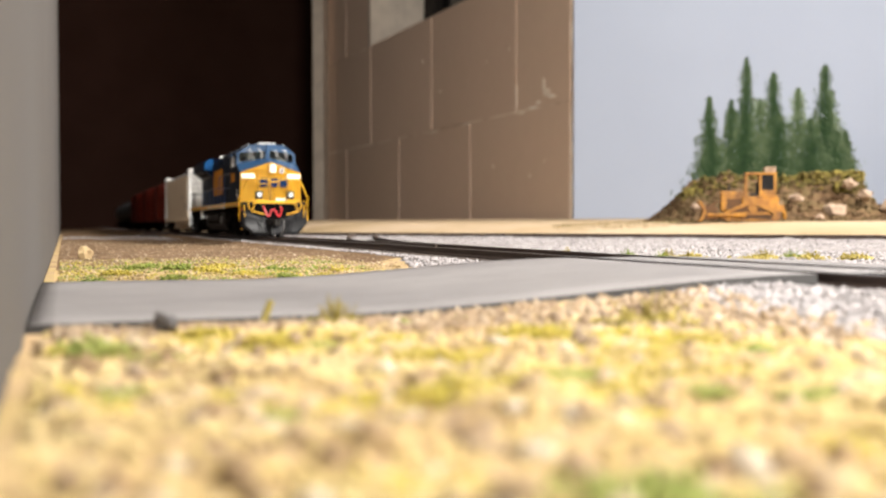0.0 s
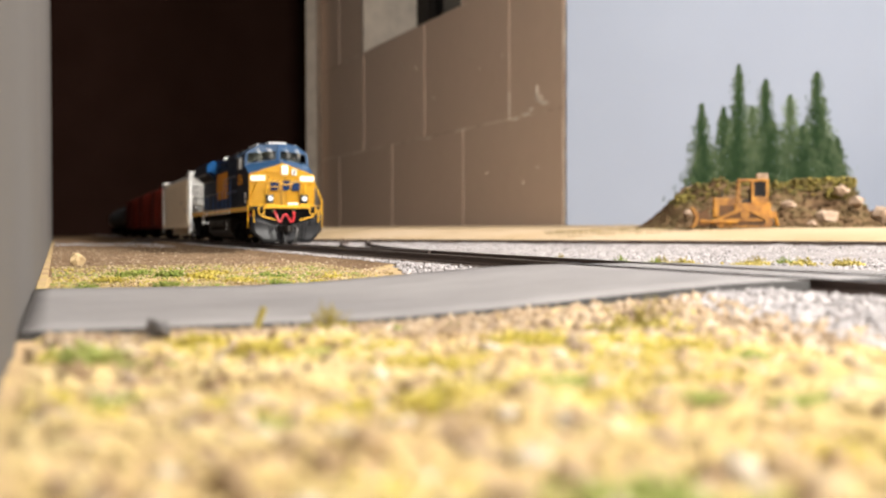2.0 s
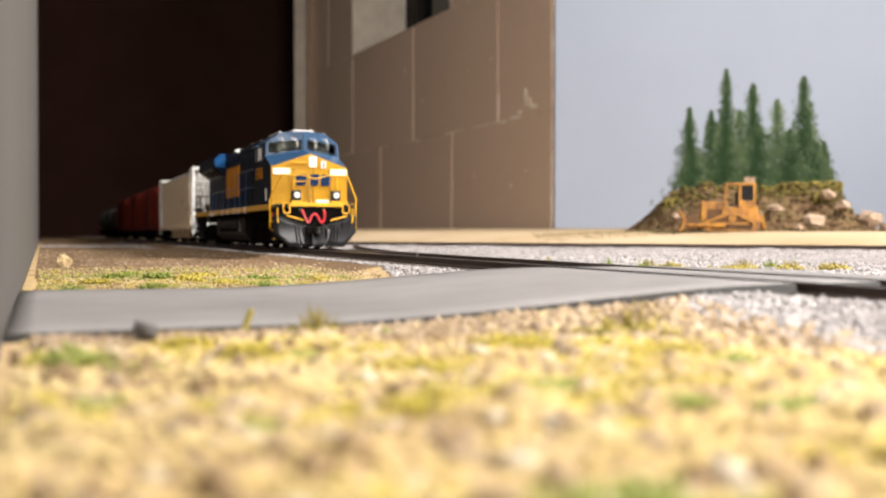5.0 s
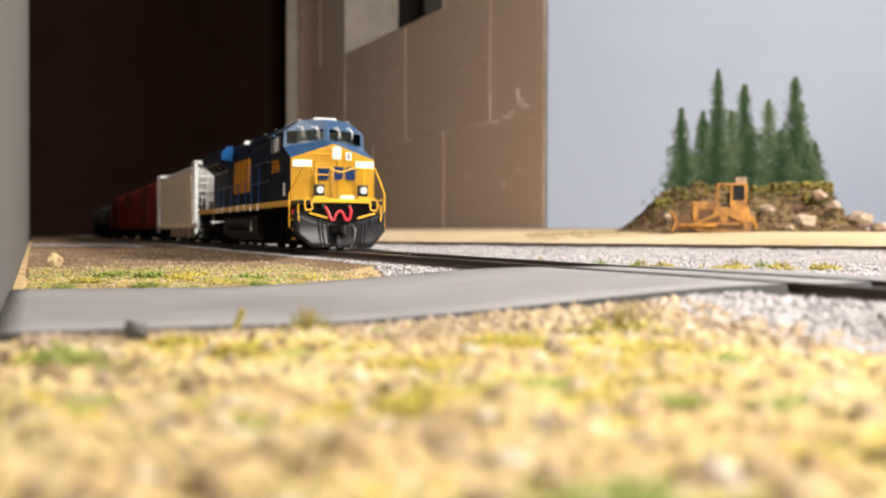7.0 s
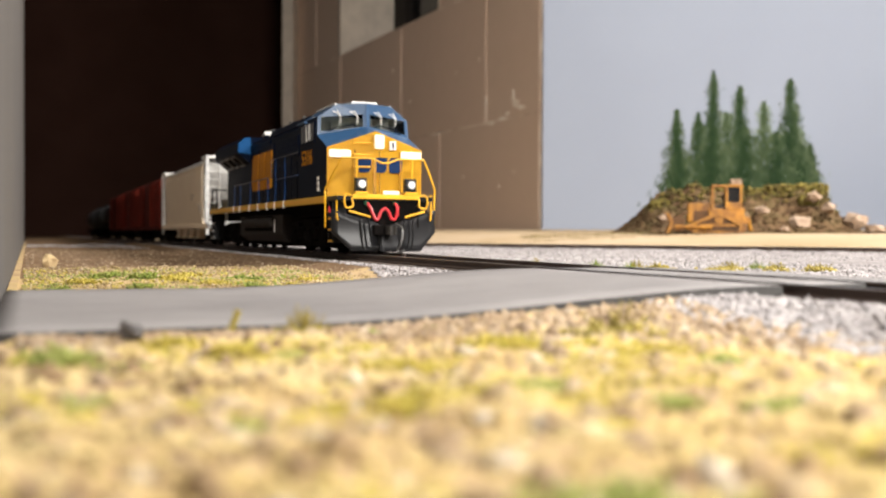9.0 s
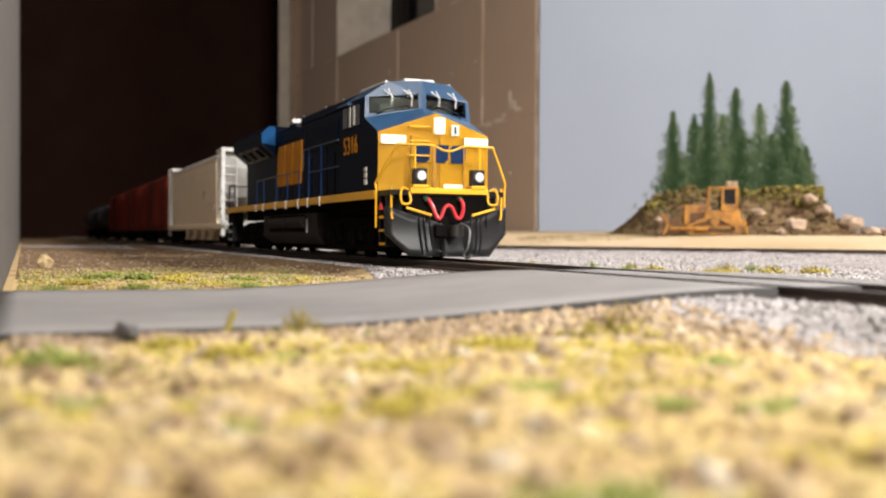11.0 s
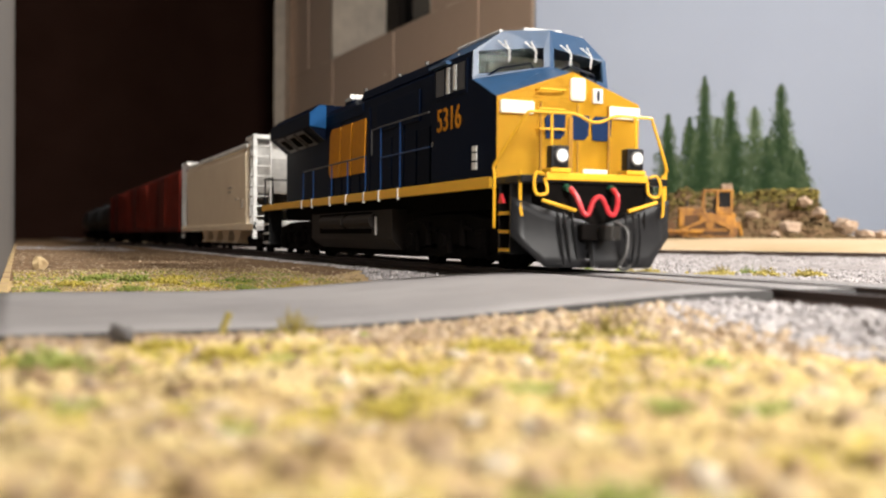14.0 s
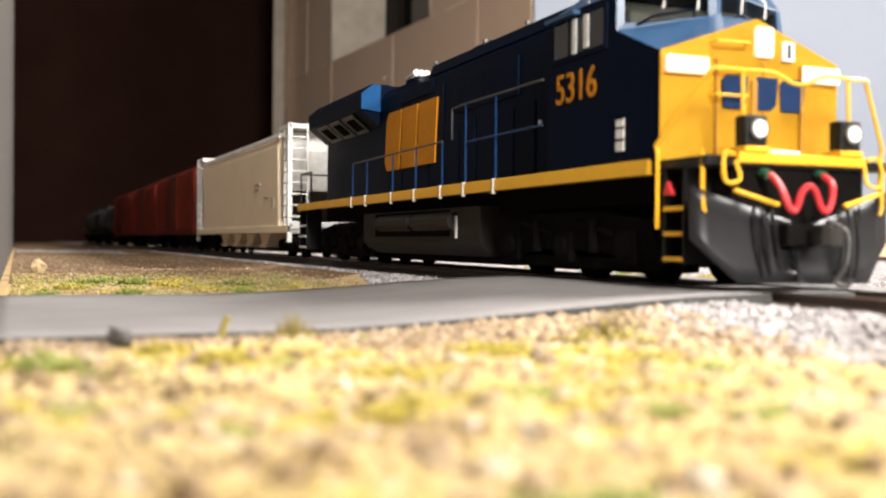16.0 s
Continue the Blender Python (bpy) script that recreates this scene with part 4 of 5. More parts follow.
        box(g, -30, 30, -13.2, -12.4, 2.2, 4.2)
        box(g, -30, 30, 12.4, 13.2, 2.2, 4.2)
        tr = part("truck", g, SOOT, t, "sooty black three-axle truck", (x, 0, 0))
        for k in (-22, 0, 22):
            WHEELS.append((wheelset(tr, k, 6.0), k, 6.0))
    # road number and small stencils
    for s in (-1, 1):
        c = bpy.data.curves.new("road_number", "FONT")
        c.body, c.size, c.extrude, c.align_x, c.offset = "5316", 7.8 * MM, 0.05 * MM, "CENTER", 0.03 * MM
        tmp = bpy.data.objects.new("road_number", c)
        me = bpy.data.meshes.new_from_object(tmp)
        bpy.data.objects.remove(tmp)
        me.materials.append(GOLD)
        o = new("road_number", me)
        o.parent = t
        o.matrix_local = Matrix.Translation(Vector((-26.3, s * 17.6, 32.2)) * MM) @ Euler((math.pi / 2, 0, 0 if s < 0 else math.pi)).to_matrix().to_4x4() @ Matrix.Diagonal((0.96, 1.0, 1.0, 1.0))
        o["label"] = "gold road number on the cab side"
        for z0, z1 in ((22.0, 23.6), (24.0, 25.6), (26.0, 27.2)):
            g = B()
            box(g, -12.6, -10.2, *sorted((s * 17.4, s * 17.6)), z0, z1)
            part("stencil", g, WHITE, t, "small unreadable white stencil")
        g = B()
        poly_prism(g, [(1.0, 14.2), (3.6, 14.2), (2.3, 16.2)], "y", *sorted((s * 17.0, s * 17.6)))
        part("warning_mark", g, RED, t, "small red triangle")
        g = B()
        box(g, -52, -51, *sorted((s * 11.3, s * 11.7)), 30.5, 31.8)
        part("reflector", g, WHITE, t)
    # rear end
    g = B()
    for y in (-16.6, 16.6, -6, 6):
        tube(g, [(-231.5, y, 18.5), (-231.5, y, 31)], 0.35, 6)
    for y in (-16.6, 16.6):
        tube(g, [(-217, y, 31), (-231.5, y, 31)], 0.35, 6)
        tube(g, [(-217, y, 19), (-217, y, 31)], 0.35, 6)
    tube(g, [(-231.5, -16.6, 31), (-231.5, 16.6, 31)], 0.35, 6)
    part("rear_railing", g, BLACK, t, "black rear railing")
    g = B()
    box(g, -247, -222, -1.7, 1.7, 6.8, 9.4, 0.3)
    part("coupler", g, STEEL, t, "grey knuckle coupler")
    return t


def hopper(front):
    """Covered hopper: smooth side panels, end ladders and slope sheets, four bays. Its front coupler stands at the given place on the train."""
    t = train_thing("hopper_car", "cream covered hopper model with white end ladders", "freight car", "freight cars")
    L0, L1 = front - 3, front - 205
    g = B()
    prof = [(-16.6, 12), (-17.2, 44), (-16.0, 48.2), (-10, 51.4), (10, 51.4), (16.0, 48.2), (17.2, 44), (16.6, 12)]
    poly_prism(g, prof, "x", L1 + 17, L0 - 17)
    part("body", g, CREAM, t, "smooth cream hopper body")
    for x0, x1, sgn in ((L0 - 17, L0, 1), (L1 + 17, L1, -1)):
        g = B()
        # end slope sheet runs in under the roof
        poly_prism(g, [(x0, 51), (x1 - 8 * sgn, 49.5), (x1 - 8 * sgn, 42), (x0 - 4 * sgn, 20), (x0 - 10 * sgn, 14), (x0, 14)], "y", -14.8, 14.8)
        # white in place of the car's cream: strong light is put into the colour
        part("slope_sheet", g, WHITE, t, "end slope sheet, bright light painted in as white")
        g = B()
        for y in (-16.4, 16.4):
            box(g, *sorted((x1 - 1.6 * sgn, x1)), y - 0.9, y + 0.9, 6, 52, 0.2)
            box(g, *sorted((x1 - 9 * sgn, x1 - 7.4 * sgn)), y - 0.5, y + 0.5, 12, 50)
        box(g, *sorted((x1 - 17 * sgn, x1)), -17, 17, 50.0, 51.8, 0.3)
        box(g, *sorted((x1 - 3 * sgn, x1)), -16.8, 16.8, 9.5, 14, 0.3)
        part("end_frame", g, WHITE, t, "white end frame")
        for i in range(9):
            g = B()
            z = 11.5 + i * 4.4
            tube(g, [(x1, -16.4, z), (x1, -9.5, z)], 0.35, 5)
            part("ladder_rung", g, WHITE, t)
            for y in (-16.9, 16.9):
                g = B()
                tube(g, [(x1 - 1 * sgn, y, z), (x1 - 9 * sgn, y, z)], 0.35, 5)
                part("ladder_rung", g, WHITE, t)
        g = B()
        tube(g, [(x1, -9.5, 10), (x1, -9.5, 51.5)], 0.4, 5)
        tube(g, [(x1, 9.5, 10), (x1, 9.5, 51.5)], 0.4, 5)
        part("ladder_rail", g, WHITE, t)
    g = B()
    box(g, L1 + 1, L0 - 1, -6, 6, 53.2, 54.0, 0.2)
    for i in range(16):
        x = L1 + 8 + i * 12.4
        box(g, x, x + 1, -5, 5, 51.2, 53.4)
    part("running_board", g, WHITE, t, "pale roof running board")
    for s in (-1, 1):
        g = B()
        box(g, L1 + 14, L0 - 14, *sorted((s * 16.6, s * 17.5)), 47.0, 48.6, 0.3)
        part("top_sill", g, WHITE, t, "bright top sill")
        g = B()
        box(g, L1, L0, *sorted((s * 16.2, s * 17.4)), 9.6, 12.6, 0.3)
        part("side_sill", g, CREAM, t)
        for k, (x0, x1, z0, z1) in enumerate(((front - 29, front - 26, 20, 24), (front - 42, front - 37, 24, 24.8), (front - 60, front - 50, 30, 30.8), (front - 60, front - 52, 28, 28.7))):
            g = B()
            box(g, x0, x1, *sorted((s * 16.9, s * 17.35)), z0, z1)
            part("stencil", g, FADED, t, "small faded unreadable stencil")
    for i in range(4):
        g = B()
        x = front - 58 - i * 29
        poly_prism(g, [(x - 13, 12), (x + 13, 12), (x + 4, 4.5), (x - 4, 4.5)], "y", -13, 13)
        box(g, x - 5, x + 5, -14, 14, 3.6, 5.0, 0.2)
        part("bay", g, CREAM, t, "discharge bay")
    g = B()
    for x in (front + 1, front - 209):
        box(g, x - 5, x + 3, -1.7, 1.7, 6.8, 9.4, 0.3)
    box(g, L1, L0, -4, 4, 8.5, 12)
    # added block below the sill, for the shade under the car
    box(g, L1 + 32, L0 - 32, -5, 5, 1.8, 6, 0.5)
    part("centre_sill", g, SOOT, t, "black centre sill with an added block darkening below it")
    for x in (front - 22, front - 186):
        freight_truck(t, x)
    return t


def boxcar(front, length=166, mate=None):
    t = train_thing("boxcar", "oxide red model boxcar with a sliding door", "freight car", "freight cars")
    x0, x1 = front - 3, front - length
    g = B()
    poly_prism(g, [(-17, 12), (-17, 47.5), (-14, 50), (0, 51.4), (14, 50), (17, 47.5), (17, 12)], "x", x1, x0)
    part("body", g, OXIDE, t)
    for s in (-1, 1):
        n = 14
        for i in range(n + 1):
            x = x1 + (x0 - x1) * i / n
            if abs(x - (x0 + x1) / 2) < 17:
                continue
            g = B()
            box(g, x - 0.6, x + 0.6, *sorted((s * 16.8, s * 17.8)), 12.2, 47.4)
            part("rib", g, OXIDE, t)
        g = B()
        m = (x0 + x1) / 2
        box(g, m - 17, m + 17, *sorted((s * 16.8, s * 18.2)), 12.5, 46.5, 0.3)
        for k in range(4):
            box(g, m - 16, m + 16, *sorted((s * 18, s * 18.6)), 17 + k * 7, 18 + k * 7)
        part("door", g, OXIDE, t, "ribbed sliding door")
        g = B()
        box(g, x1, x0, *sorted((s * 16.4, s * 17.6)), 9.6, 12.4, 0.2)
        part("side_sill", g, OXIDE, t)
    for x, sg in ((x0, 1), (x1, -1)):
        g = B()
        for k in range(6):
            box(g, *sorted((x, x + 0.9 * sg)), -15, 15, 15 + k * 5, 17 + k * 5, 0.3)
        part("end_panel", g, OXIDE, t, "corrugated red end")
    g = B()
    for x in (front + 1, front - length - 4):
        box(g, x - 5, x + 3, -1.7, 1.7, 6.8, 9.4, 0.3)
    box(g, x1, x0, -4, 4, 8.5, 12)
    # added block below the floor, for the shade under the car
    box(g, x1 + 30, x0 - 30, -8, 8, 1.8, 11, 0.5)
    part("centre_sill", g, SOOT, t)
    for x in (front - 22, front - length + 19):
        freight_truck(t, x)
    return t


def tank_car(front, length=170):
    t = train_thing("tank_car", "black cylindrical model tank car", "freight car", "freight cars")
    x0, x1 = front - 8, front - length + 5
    g = B()
    disc(g, ((x0 + x1) / 2, 0, 29), (1, 0, 0), 16.5, x0 - x1 - 8, 32)
    for x, sg in ((x0 - 4, 1), (x1 + 4, -1)):
        disc(g, (x + 1.5 * sg, 0, 29), (1, 0, 0), 14, 3.2, 32)
    part("tank", g, TANKCAR, t, "black tank", smooth=False)
    for k in (0.25, 0.5, 0.75):
        g = B()
        disc(g, (x1 + (x0 - x1) * k, 0, 29), (1, 0, 0), 17, 1.6, 32)
        part("band", g, TANKCAR, t)
    g = B()
    disc(g, ((x0 + x1) / 2, 0, 46.5), (0, 0, 1), 5, 5, 20)
    part("dome", g, TANKCAR, t)
    g = B()
    box(g, front - length, front - 3, -5, 5, 8.5, 13)
    # added block below the tank, for the shade under the car
    box(g, front - length + 34, front - 36, -8, 8, 1.8, 11, 0.5)
    for x in (front + 1, front - length - 4):
        box(g, x - 5, x + 3, -1.7, 1.7, 6.8, 9.4, 0.3)
    for x in (front - 4, front - length + 1):
        box(g, x - 1, x + 1, -16, 16, 9, 13)
    part("frame", g, SOOT, t)
    g = B()
    for y in (-17.5, 17.5):
        tube(g, [(x0, y, 22), (x1, y, 22)], 0.35, 5)
    part("handrail", g, STEEL, t)
    for x in (front - 22, front - length + 19):
        freight_truck(t, x)
    return t


engine = loco()
cars = [(hopper(-246), -268, -432), (boxcar(-459), -481, -606), (boxcar(-634), -656, -781), (boxcar(-809), -831, -956),
        (tank_car(-984), -1006, -1135), (tank_car(-1163), -1185, -1314), (tank_car(-1342), -1364, -1493)]


# ---- scenery on the board ----
def dozer(place, turn):
    """Crawler with its drive sprocket high at the back, open-sided cab behind a low bonnet, and a blade on side arms."""
    t = thing("toy_bulldozer", "orange-yellow toy bulldozer with blade standing on bare board", "toy bulldozer", place, turn)
    for s in (-1, 1):
        outer = [(-36, 4), (-33, 0.6), (6, 0.6), (11, 3.4), (10, 7.4), (-8, 15.4), (-14, 17.2), (-19, 15.6), (-35, 7.6)]
        mid = Vector((-13, 6.5))
        inner = [tuple(mid + (Vector(p) - mid) * 0.76) for p in outer]
        g = B()
        rings = [[g.verts.new((p[0], y, p[1])) for p in line] for y, line in ((s * 9, outer), (s * 17, outer), (s * 17, inner), (s * 9, inner))]
        n = len(outer)
        for ra, rb in zip(rings, rings[1:] + rings[:1]):
            for k in range(n):
                g.faces.new((ra[k], ra[(k + 1) % n], rb[(k + 1) % n], rb[k]))
        tr = part("crawler", g, DOZER, t, "dusty yellow crawler track")
        g = B()
        poly_prism(g, inner, "y", *sorted((s * 9.4, s * 14.6)))
        part("track_frame", g, DOZERSHADE, tr, "track frame with shade painted in brown")
        for k in range(5):
            g = B()
            disc(g, (-29 + k * 8, s * 15.2, 3.6), (0, 1, 0), 1.9, 2.0, 12)
            part("roller", g, DOZERSHADE, tr)
        g = B()
        disc(g, (-14, s * 15.2, 11.4), (0, 1, 0), 3.4, 2.0, 14)
        part("sprocket", g, DOZER, tr)
        g = B()
        poly_prism(g, [(-29, 5.8), (4, 5.8), (1, 8.0), (-26, 8.0)], "y", *sorted((s * 14.6, s * 15.6)))
        part("roller_beam", g, DOZER, tr)
        for k in range(13):
            g = B()
            box(g, -33 + k * 3.1, -31.4 + k * 3.1, *sorted((s * 8.8, s * 17.3)), -0.1, 0.8)
            part("track_shoe", g, DOZERDARK, tr)
        g = B()
        tube(g, [(-8, s * 18.6, 5), (22, s * 18.6, 5.5)], 1.5, 8)
        part("push_arm", g, DOZER, t)
        g = B()
        tube(g, [(8, s * 6, 19), (22, s * 9, 12)], 1.0, 8)
        part("lift_ram", g, DOZERSHADE, t)
    g = B()
    box(g, -8, 11, -7.4, 7.4, 9, 25.5, 1.2)
    box(g, -35, -6, -8.6, 8.6, 8, 21, 1.0)
    body = part("body", g, DOZER, t)
    g = B()
    box(g, -6, 6, -7.6, 7.6, 10, 19)
    part("engine_side", g, DOZERSHADE, body, "engine side with shade painted in brown")
    g = B()
    box(g, 10.8, 11.4, -5.6, 5.6, 11, 23)
    part("grille", g, DOZERDARK, body)
    g = B()
    box(g, -33, -20, -9, 9, 20, 26, 0.6)
    c = part("cab", g, DOZER, t, "yellow cab base")
    for x in (-32, -20.5, -9.6):
        for y in (-8.6, 8.6):
            g = B()
            box(g, x - 0.9, x + 0.9, y - 0.9, y + 0.9, 20, 40)
            part("cab_post", g, DOZER, c)
    g = B()
    box(g, -31.2, -21.4, -8.2, 8.2, 26.2, 38.6)
    part("window", g, DARKGLASS, c, "dark cab window")
    g = B()
    box(g, -19.0, -13.0, -5, 5, 20.8, 24, 0.5)
    box(g, -20.0, -18.0, -5, 5, 22, 33, 0.5)
    part("seat", g, DOZERDARK, c, "dark driver's seat")
    g = B()
    box(g, -33.6, -8.4, -9.8, 9.8, 38.6, 40.6, 0.8)
    part("roof", g, DOZER, c)
    g = B()
    box(g, -33, -24, -5.4, 5.4, 40.6, 45.4, 0.9)
    part("roof_load", g, ROCK, c, "pale block on the roof")
    g = B()
    rows = [(29.5 - 3.8 * math.sin(i / 8 * math.pi), 0.4 + 16.6 * i / 8) for i in range(9)]
    poly_prism(g, rows + [(x - 2.6, z) for x, z in rows[::-1]], "y", -21, 21)
    blade = part("blade", g, DOZER, t, "wide curved blade")
    for y in (-17, -6, 6, 17):
        g = B()
        box(g, 14, 26, y - 1.2, y + 1.2, 2, 13, 0.4)
        part("blade_rib", g, DOZERSHADE, blade)
    g = B()
    tube(g, [(4, 4, 25), (4, 4, 31)], 0.9, 8)
    part("exhaust", g, DOZERDARK, t)
    g = B()
    box(g, -40, -34.6, -6, 6, 8, 14, 0.5)
    for y in (-4, 4):
        tube(g, [(-39, y, 12), (-41, y, 2)], 0.9, 6)
    part("ripper", g, DOZER, t)
    return t


DOZ = Vector((209, 850, 0))
du, dv = UV(DOZ.x, DOZ.y)
dozer(Vector((DOZ.x, DOZ.y, ground_z(du, dv, False) - 0.2)) * MM, radians(170))


def mound():
    """A long heap of earth at the foot of the backdrop."""
    g = B()
    nx, ny = 90, 24
    rows = []
    for j in range(ny + 1):
        row = []
        for i in range(nx + 1):
            a, b = i / nx, j / ny
            x, y = 153 + 232 * a, 905 + 128 * b
            prof = smooth(a / 0.30) * smooth((1 - a) / 0.12)
            hgt = 42 * prof * smooth(b / 0.75) ** 0.8
            n = noise.fractal(Vector((x * 0.035, y * 0.035, 2)), 1.0, 2.0, 4)
            hgt *= 1 + 0.28 * n
            hgt += 3.0 * noise.noise(Vector((x * 0.22, y * 0.22, 7))) * min(1, hgt / 8)
            u, v = UV(x, y)
            row.append(g.verts.new((x, y, ground_z(u, v, False) - 1.0 + max(0, hgt))))
        rows.append(row)
    for a, b in zip(rows, rows[1:]):
        for i in range(nx):
            g.faces.new((a[i], a[i + 1], b[i + 1], b[i]))
    heap = tagged(part("earth_mound", g, EARTH, smooth=True), "brown earth mound with pale rocks before the painted sky", "mound")
    return heap


HEAP = mound()


def strewn(name, spots, sizes, material, label, category):
    """Grains lying on the mound or the board behind the tracks, dropped from above."""
    tops = np.empty((len(HEAP.data.vertices), 3), np.float32)
    HEAP.data.vertices.foreach_get("co", tops.ravel())
    tops *= 1000
    out = []
    for x, y in spots:
        u, v = UV(x, y)
        z = ground_z(u, v, False)
        if 153 < x < 385 and 905 < y < 1033:
            z = max(z, tops[np.argmin((tops[:, 0] - x) ** 2 + (tops[:, 1] - y) ** 2), 2])
        out.append((x, y, z))
    return grains(name, np.array(out), sizes, material, label, category)


SCRUB = mat("scrub", (0.104, 0.0728, 0.0364), 0.95, scale=500, island=True, spec=0.1,
            random_to=[(0.052, 0.0312, 0.0156), (0.125, 0.078, 0.0416), (0.0312, 0.0208, 0.0104), (0.166, 0.114, 0.0624), (0.0832, 0.0676, 0.026), (0.104, 0.052, 0.026)])
CREST = mat("crest_scrub", (0.14, 0.119, 0.042), 0.95, scale=500, island=True, spec=0.1,
            random_to=[(0.098, 0.077, 0.028), (0.238, 0.175, 0.042), (0.049, 0.049, 0.0175), (0.182, 0.14, 0.042), (0.07, 0.063, 0.021)])
r9 = np.random.default_rng(31)
strewn("scrub", [(r9.uniform(158, 384), r9.uniform(906, 990)) for k in range(4200)], 0.5 + 1.8 * r9.random(4200) ** 2, SCRUB, "brown dead brush and grit on the mound", "ground cover")
strewn("scrub", [(r9.uniform(190, 380), r9.uniform(965, 1010)) for k in range(2600)], 0.7 + 2.2 * r9.random(2600) ** 2, CREST, "olive and ochre brush along the crest of the mound", "ground cover")
strewn("scrub", [(r9.uniform(60, 320), 905 - 75 * r9.random() ** 1.5 - max(0, 0.1 * 60)) for k in range(2600)], 0.25 + 0.5 * r9.random(2600), CREST, "thin olive dusting on the bare board", "ground cover")


def rock(place, size, label="pale rough stone on the ground", name="rock", seed=0, squash=(1, 1, 0.7), turn=0.0, material=None):
    g = B()
    bmesh.ops.create_icosphere(g, subdivisions=2 if seed % 2 else 1, radius=1)
    rng = np.random.default_rng(seed + 900)
    for q in g.verts:
        q.co += Vector(rng.normal(size=3)) * (0.10 if seed % 2 else 0.2)
        k = 1 + 0.35 * noise.noise(q.co * 1.3 + Vector((seed * 3.1, 0, 0))) + 0.15 * noise.noise(q.co * 3.1 + Vector((0, seed, 0)))
        q.co = Vector((q.co.x * squash[0], q.co.y * squash[1], q.co.z * squash[2])) * k * size
    ob = part(name, g, material or ROCK, at_mm=place)
    ob.rotation_euler = (0, 0, turn)
    return tagged(ob, label, "rock")


for k, (x, y, z, s) in enumerate([(318, 928, 19, 10), (372, 930, 20, 11), (384, 918, 14, 8), (236, 915, 17, 8), (350, 935, 34, 8), (285, 930, 30, 6), (262, 945, 38, 6),
                                  (338, 945, 44, 7), (300, 908, 13, 5), (398, 915, 13, 6), (412, 912, 13, 7), (195, 930, 22, 5)]):
    rock((x, y, z), s, "pale rough stone lying on the earth mound", seed=k, turn=k)
rock(tuple(W(-102, 190, -2.9)), 2.3, "small pale tan stone lying on the brown soil", seed=41, squash=(1.3, 0.75, 1.0), turn=0.9, material=mat("tan_stone", (0.60, 0.46, 0.25), 0.9, dark=(0.40, 0.28, 0.14), scale=500, bump=0.6))


# ---- painted conifers: dabs of paint on the backdrop ----
def painted_tree(mural, s, z_tip, z_base, half, materials, seed, lean=0.0):
    """One conifer in short brush dabs: dense and dark inside, sparse and pale at its edge and tip."""
    rng = np.random.default_rng(seed)
    bm = B()
    n = 1500
    for k in range(n):
        f = (k + rng.random()) / n
        z = z_tip + (z_base - z_tip) * f
        w = half * 1.12 * (0.08 + 0.92 * f ** 0.8) * (0.86 + 0.2 * math.sin(f * 27 + seed) * (1 - f))
        out = rng.normal() * 0.42
        c = s + lean * (1 - f) + out * w
        a = rng.uniform(-2.3, -0.8) if rng.random() < 0.6 else rng.uniform(-1.9, -1.2)
        ln, wd = rng.uniform(3, 8) * (0.6 + 0.6 * f), rng.uniform(0.5, 1.5)
        d, p = (math.cos(a) * 0.6, math.sin(a)), (-math.sin(a), math.cos(a) * 0.6)
        off = 0.12 + seed * 0.05 + k * 0.0006
        vs = []
        for i, j in ((0, -1), (1, -0.7), (1.25, 0), (1, 0.7), (0, 1), (-0.2, 0)):
            q = BKC + BKD * (c + d[0] * ln * i * .8 + p[0] * wd * j) + BKN * off + Vector((0, 0, z + d[1] * ln * i * .8 + p[1] * wd * j))
            vs.append(bm.verts.new(q))
        pale = abs(out) * 0.9 + 0.30 * (1 - f) + 0.25 * noise.noise(Vector((c * 0.06, z * 0.06, seed))) + rng.normal() * 0.14
        bm.faces.new(vs).material_index = 0 if pale < 0.45 else 1 if pale < 0.78 else 2
    return tagged(part("painted_conifer", bm, materials, mural), kind="stuff")


mural = thing("tree_mural", "green conifer wood painted on the pale sky panel", "mural")
for k, (s, tip, half, m, lean) in enumerate([
        (395, 170, 70, PINE_PALE, 0), (357, 220, 42, PINE_PALE, 0), (410, 205, 40, PINE_PALE, -8), (300, 205, 62, PINE_PALE, 0), (222, 212, 34, PINE, 0), (256, 206, 36, PINE, 0),
        (279, 272, 34, PINE, 0), (317, 246, 38, PINE, 3), (396, 254, 40, PINE, 0), (426, 152, 26, PINE, 0), (226, 150, 54, PINE, 0), (276, 185, 64, PINE, 0), (328, 182, 66, PINE, 0), (376, 172, 64, PINE, 0), (414, 150, 44, PINE, 0)]):
    painted_tree(mural, s, tip, 46, half, [PINE, PINE_MID, PINE_PALE] if m == PINE else [PINE_MID, PINE_PALE, PINE_MIST], 11 + k, lean)


# ---- loose ground cover ----
def field(n, test, seed):
    rng = np.random.default_rng(seed)
    out = []
    while len(out) < n:
        u, v = test(rng)
        z = ground_z(u, v)
        p = W(u, v, z)
        out.append((p.x, p.y, p.z))
    return np.array(out)


rng0 = np.random.default_rng(5)


def near_field(r):
    while True:
        u, v = r.uniform(-111, 45), r.uniform(-165, -59)
        if u < -36 - 5 * r.random():
            return u, v


c = field(30000, near_field, 1)
grains("turf", c, 0.2 + 0.5 * rng0.random(len(c)) ** 3, STRAW, "straw yellow and tan ground turf in coarse grains", "ground cover")
c = field(420, near_field, 2)
grains("gravel", c, 0.4 + 1.1 * rng0.random(len(c)) ** 2, GRAVEL, "tan and brown coarse gravel on sandy ground", "gravel")


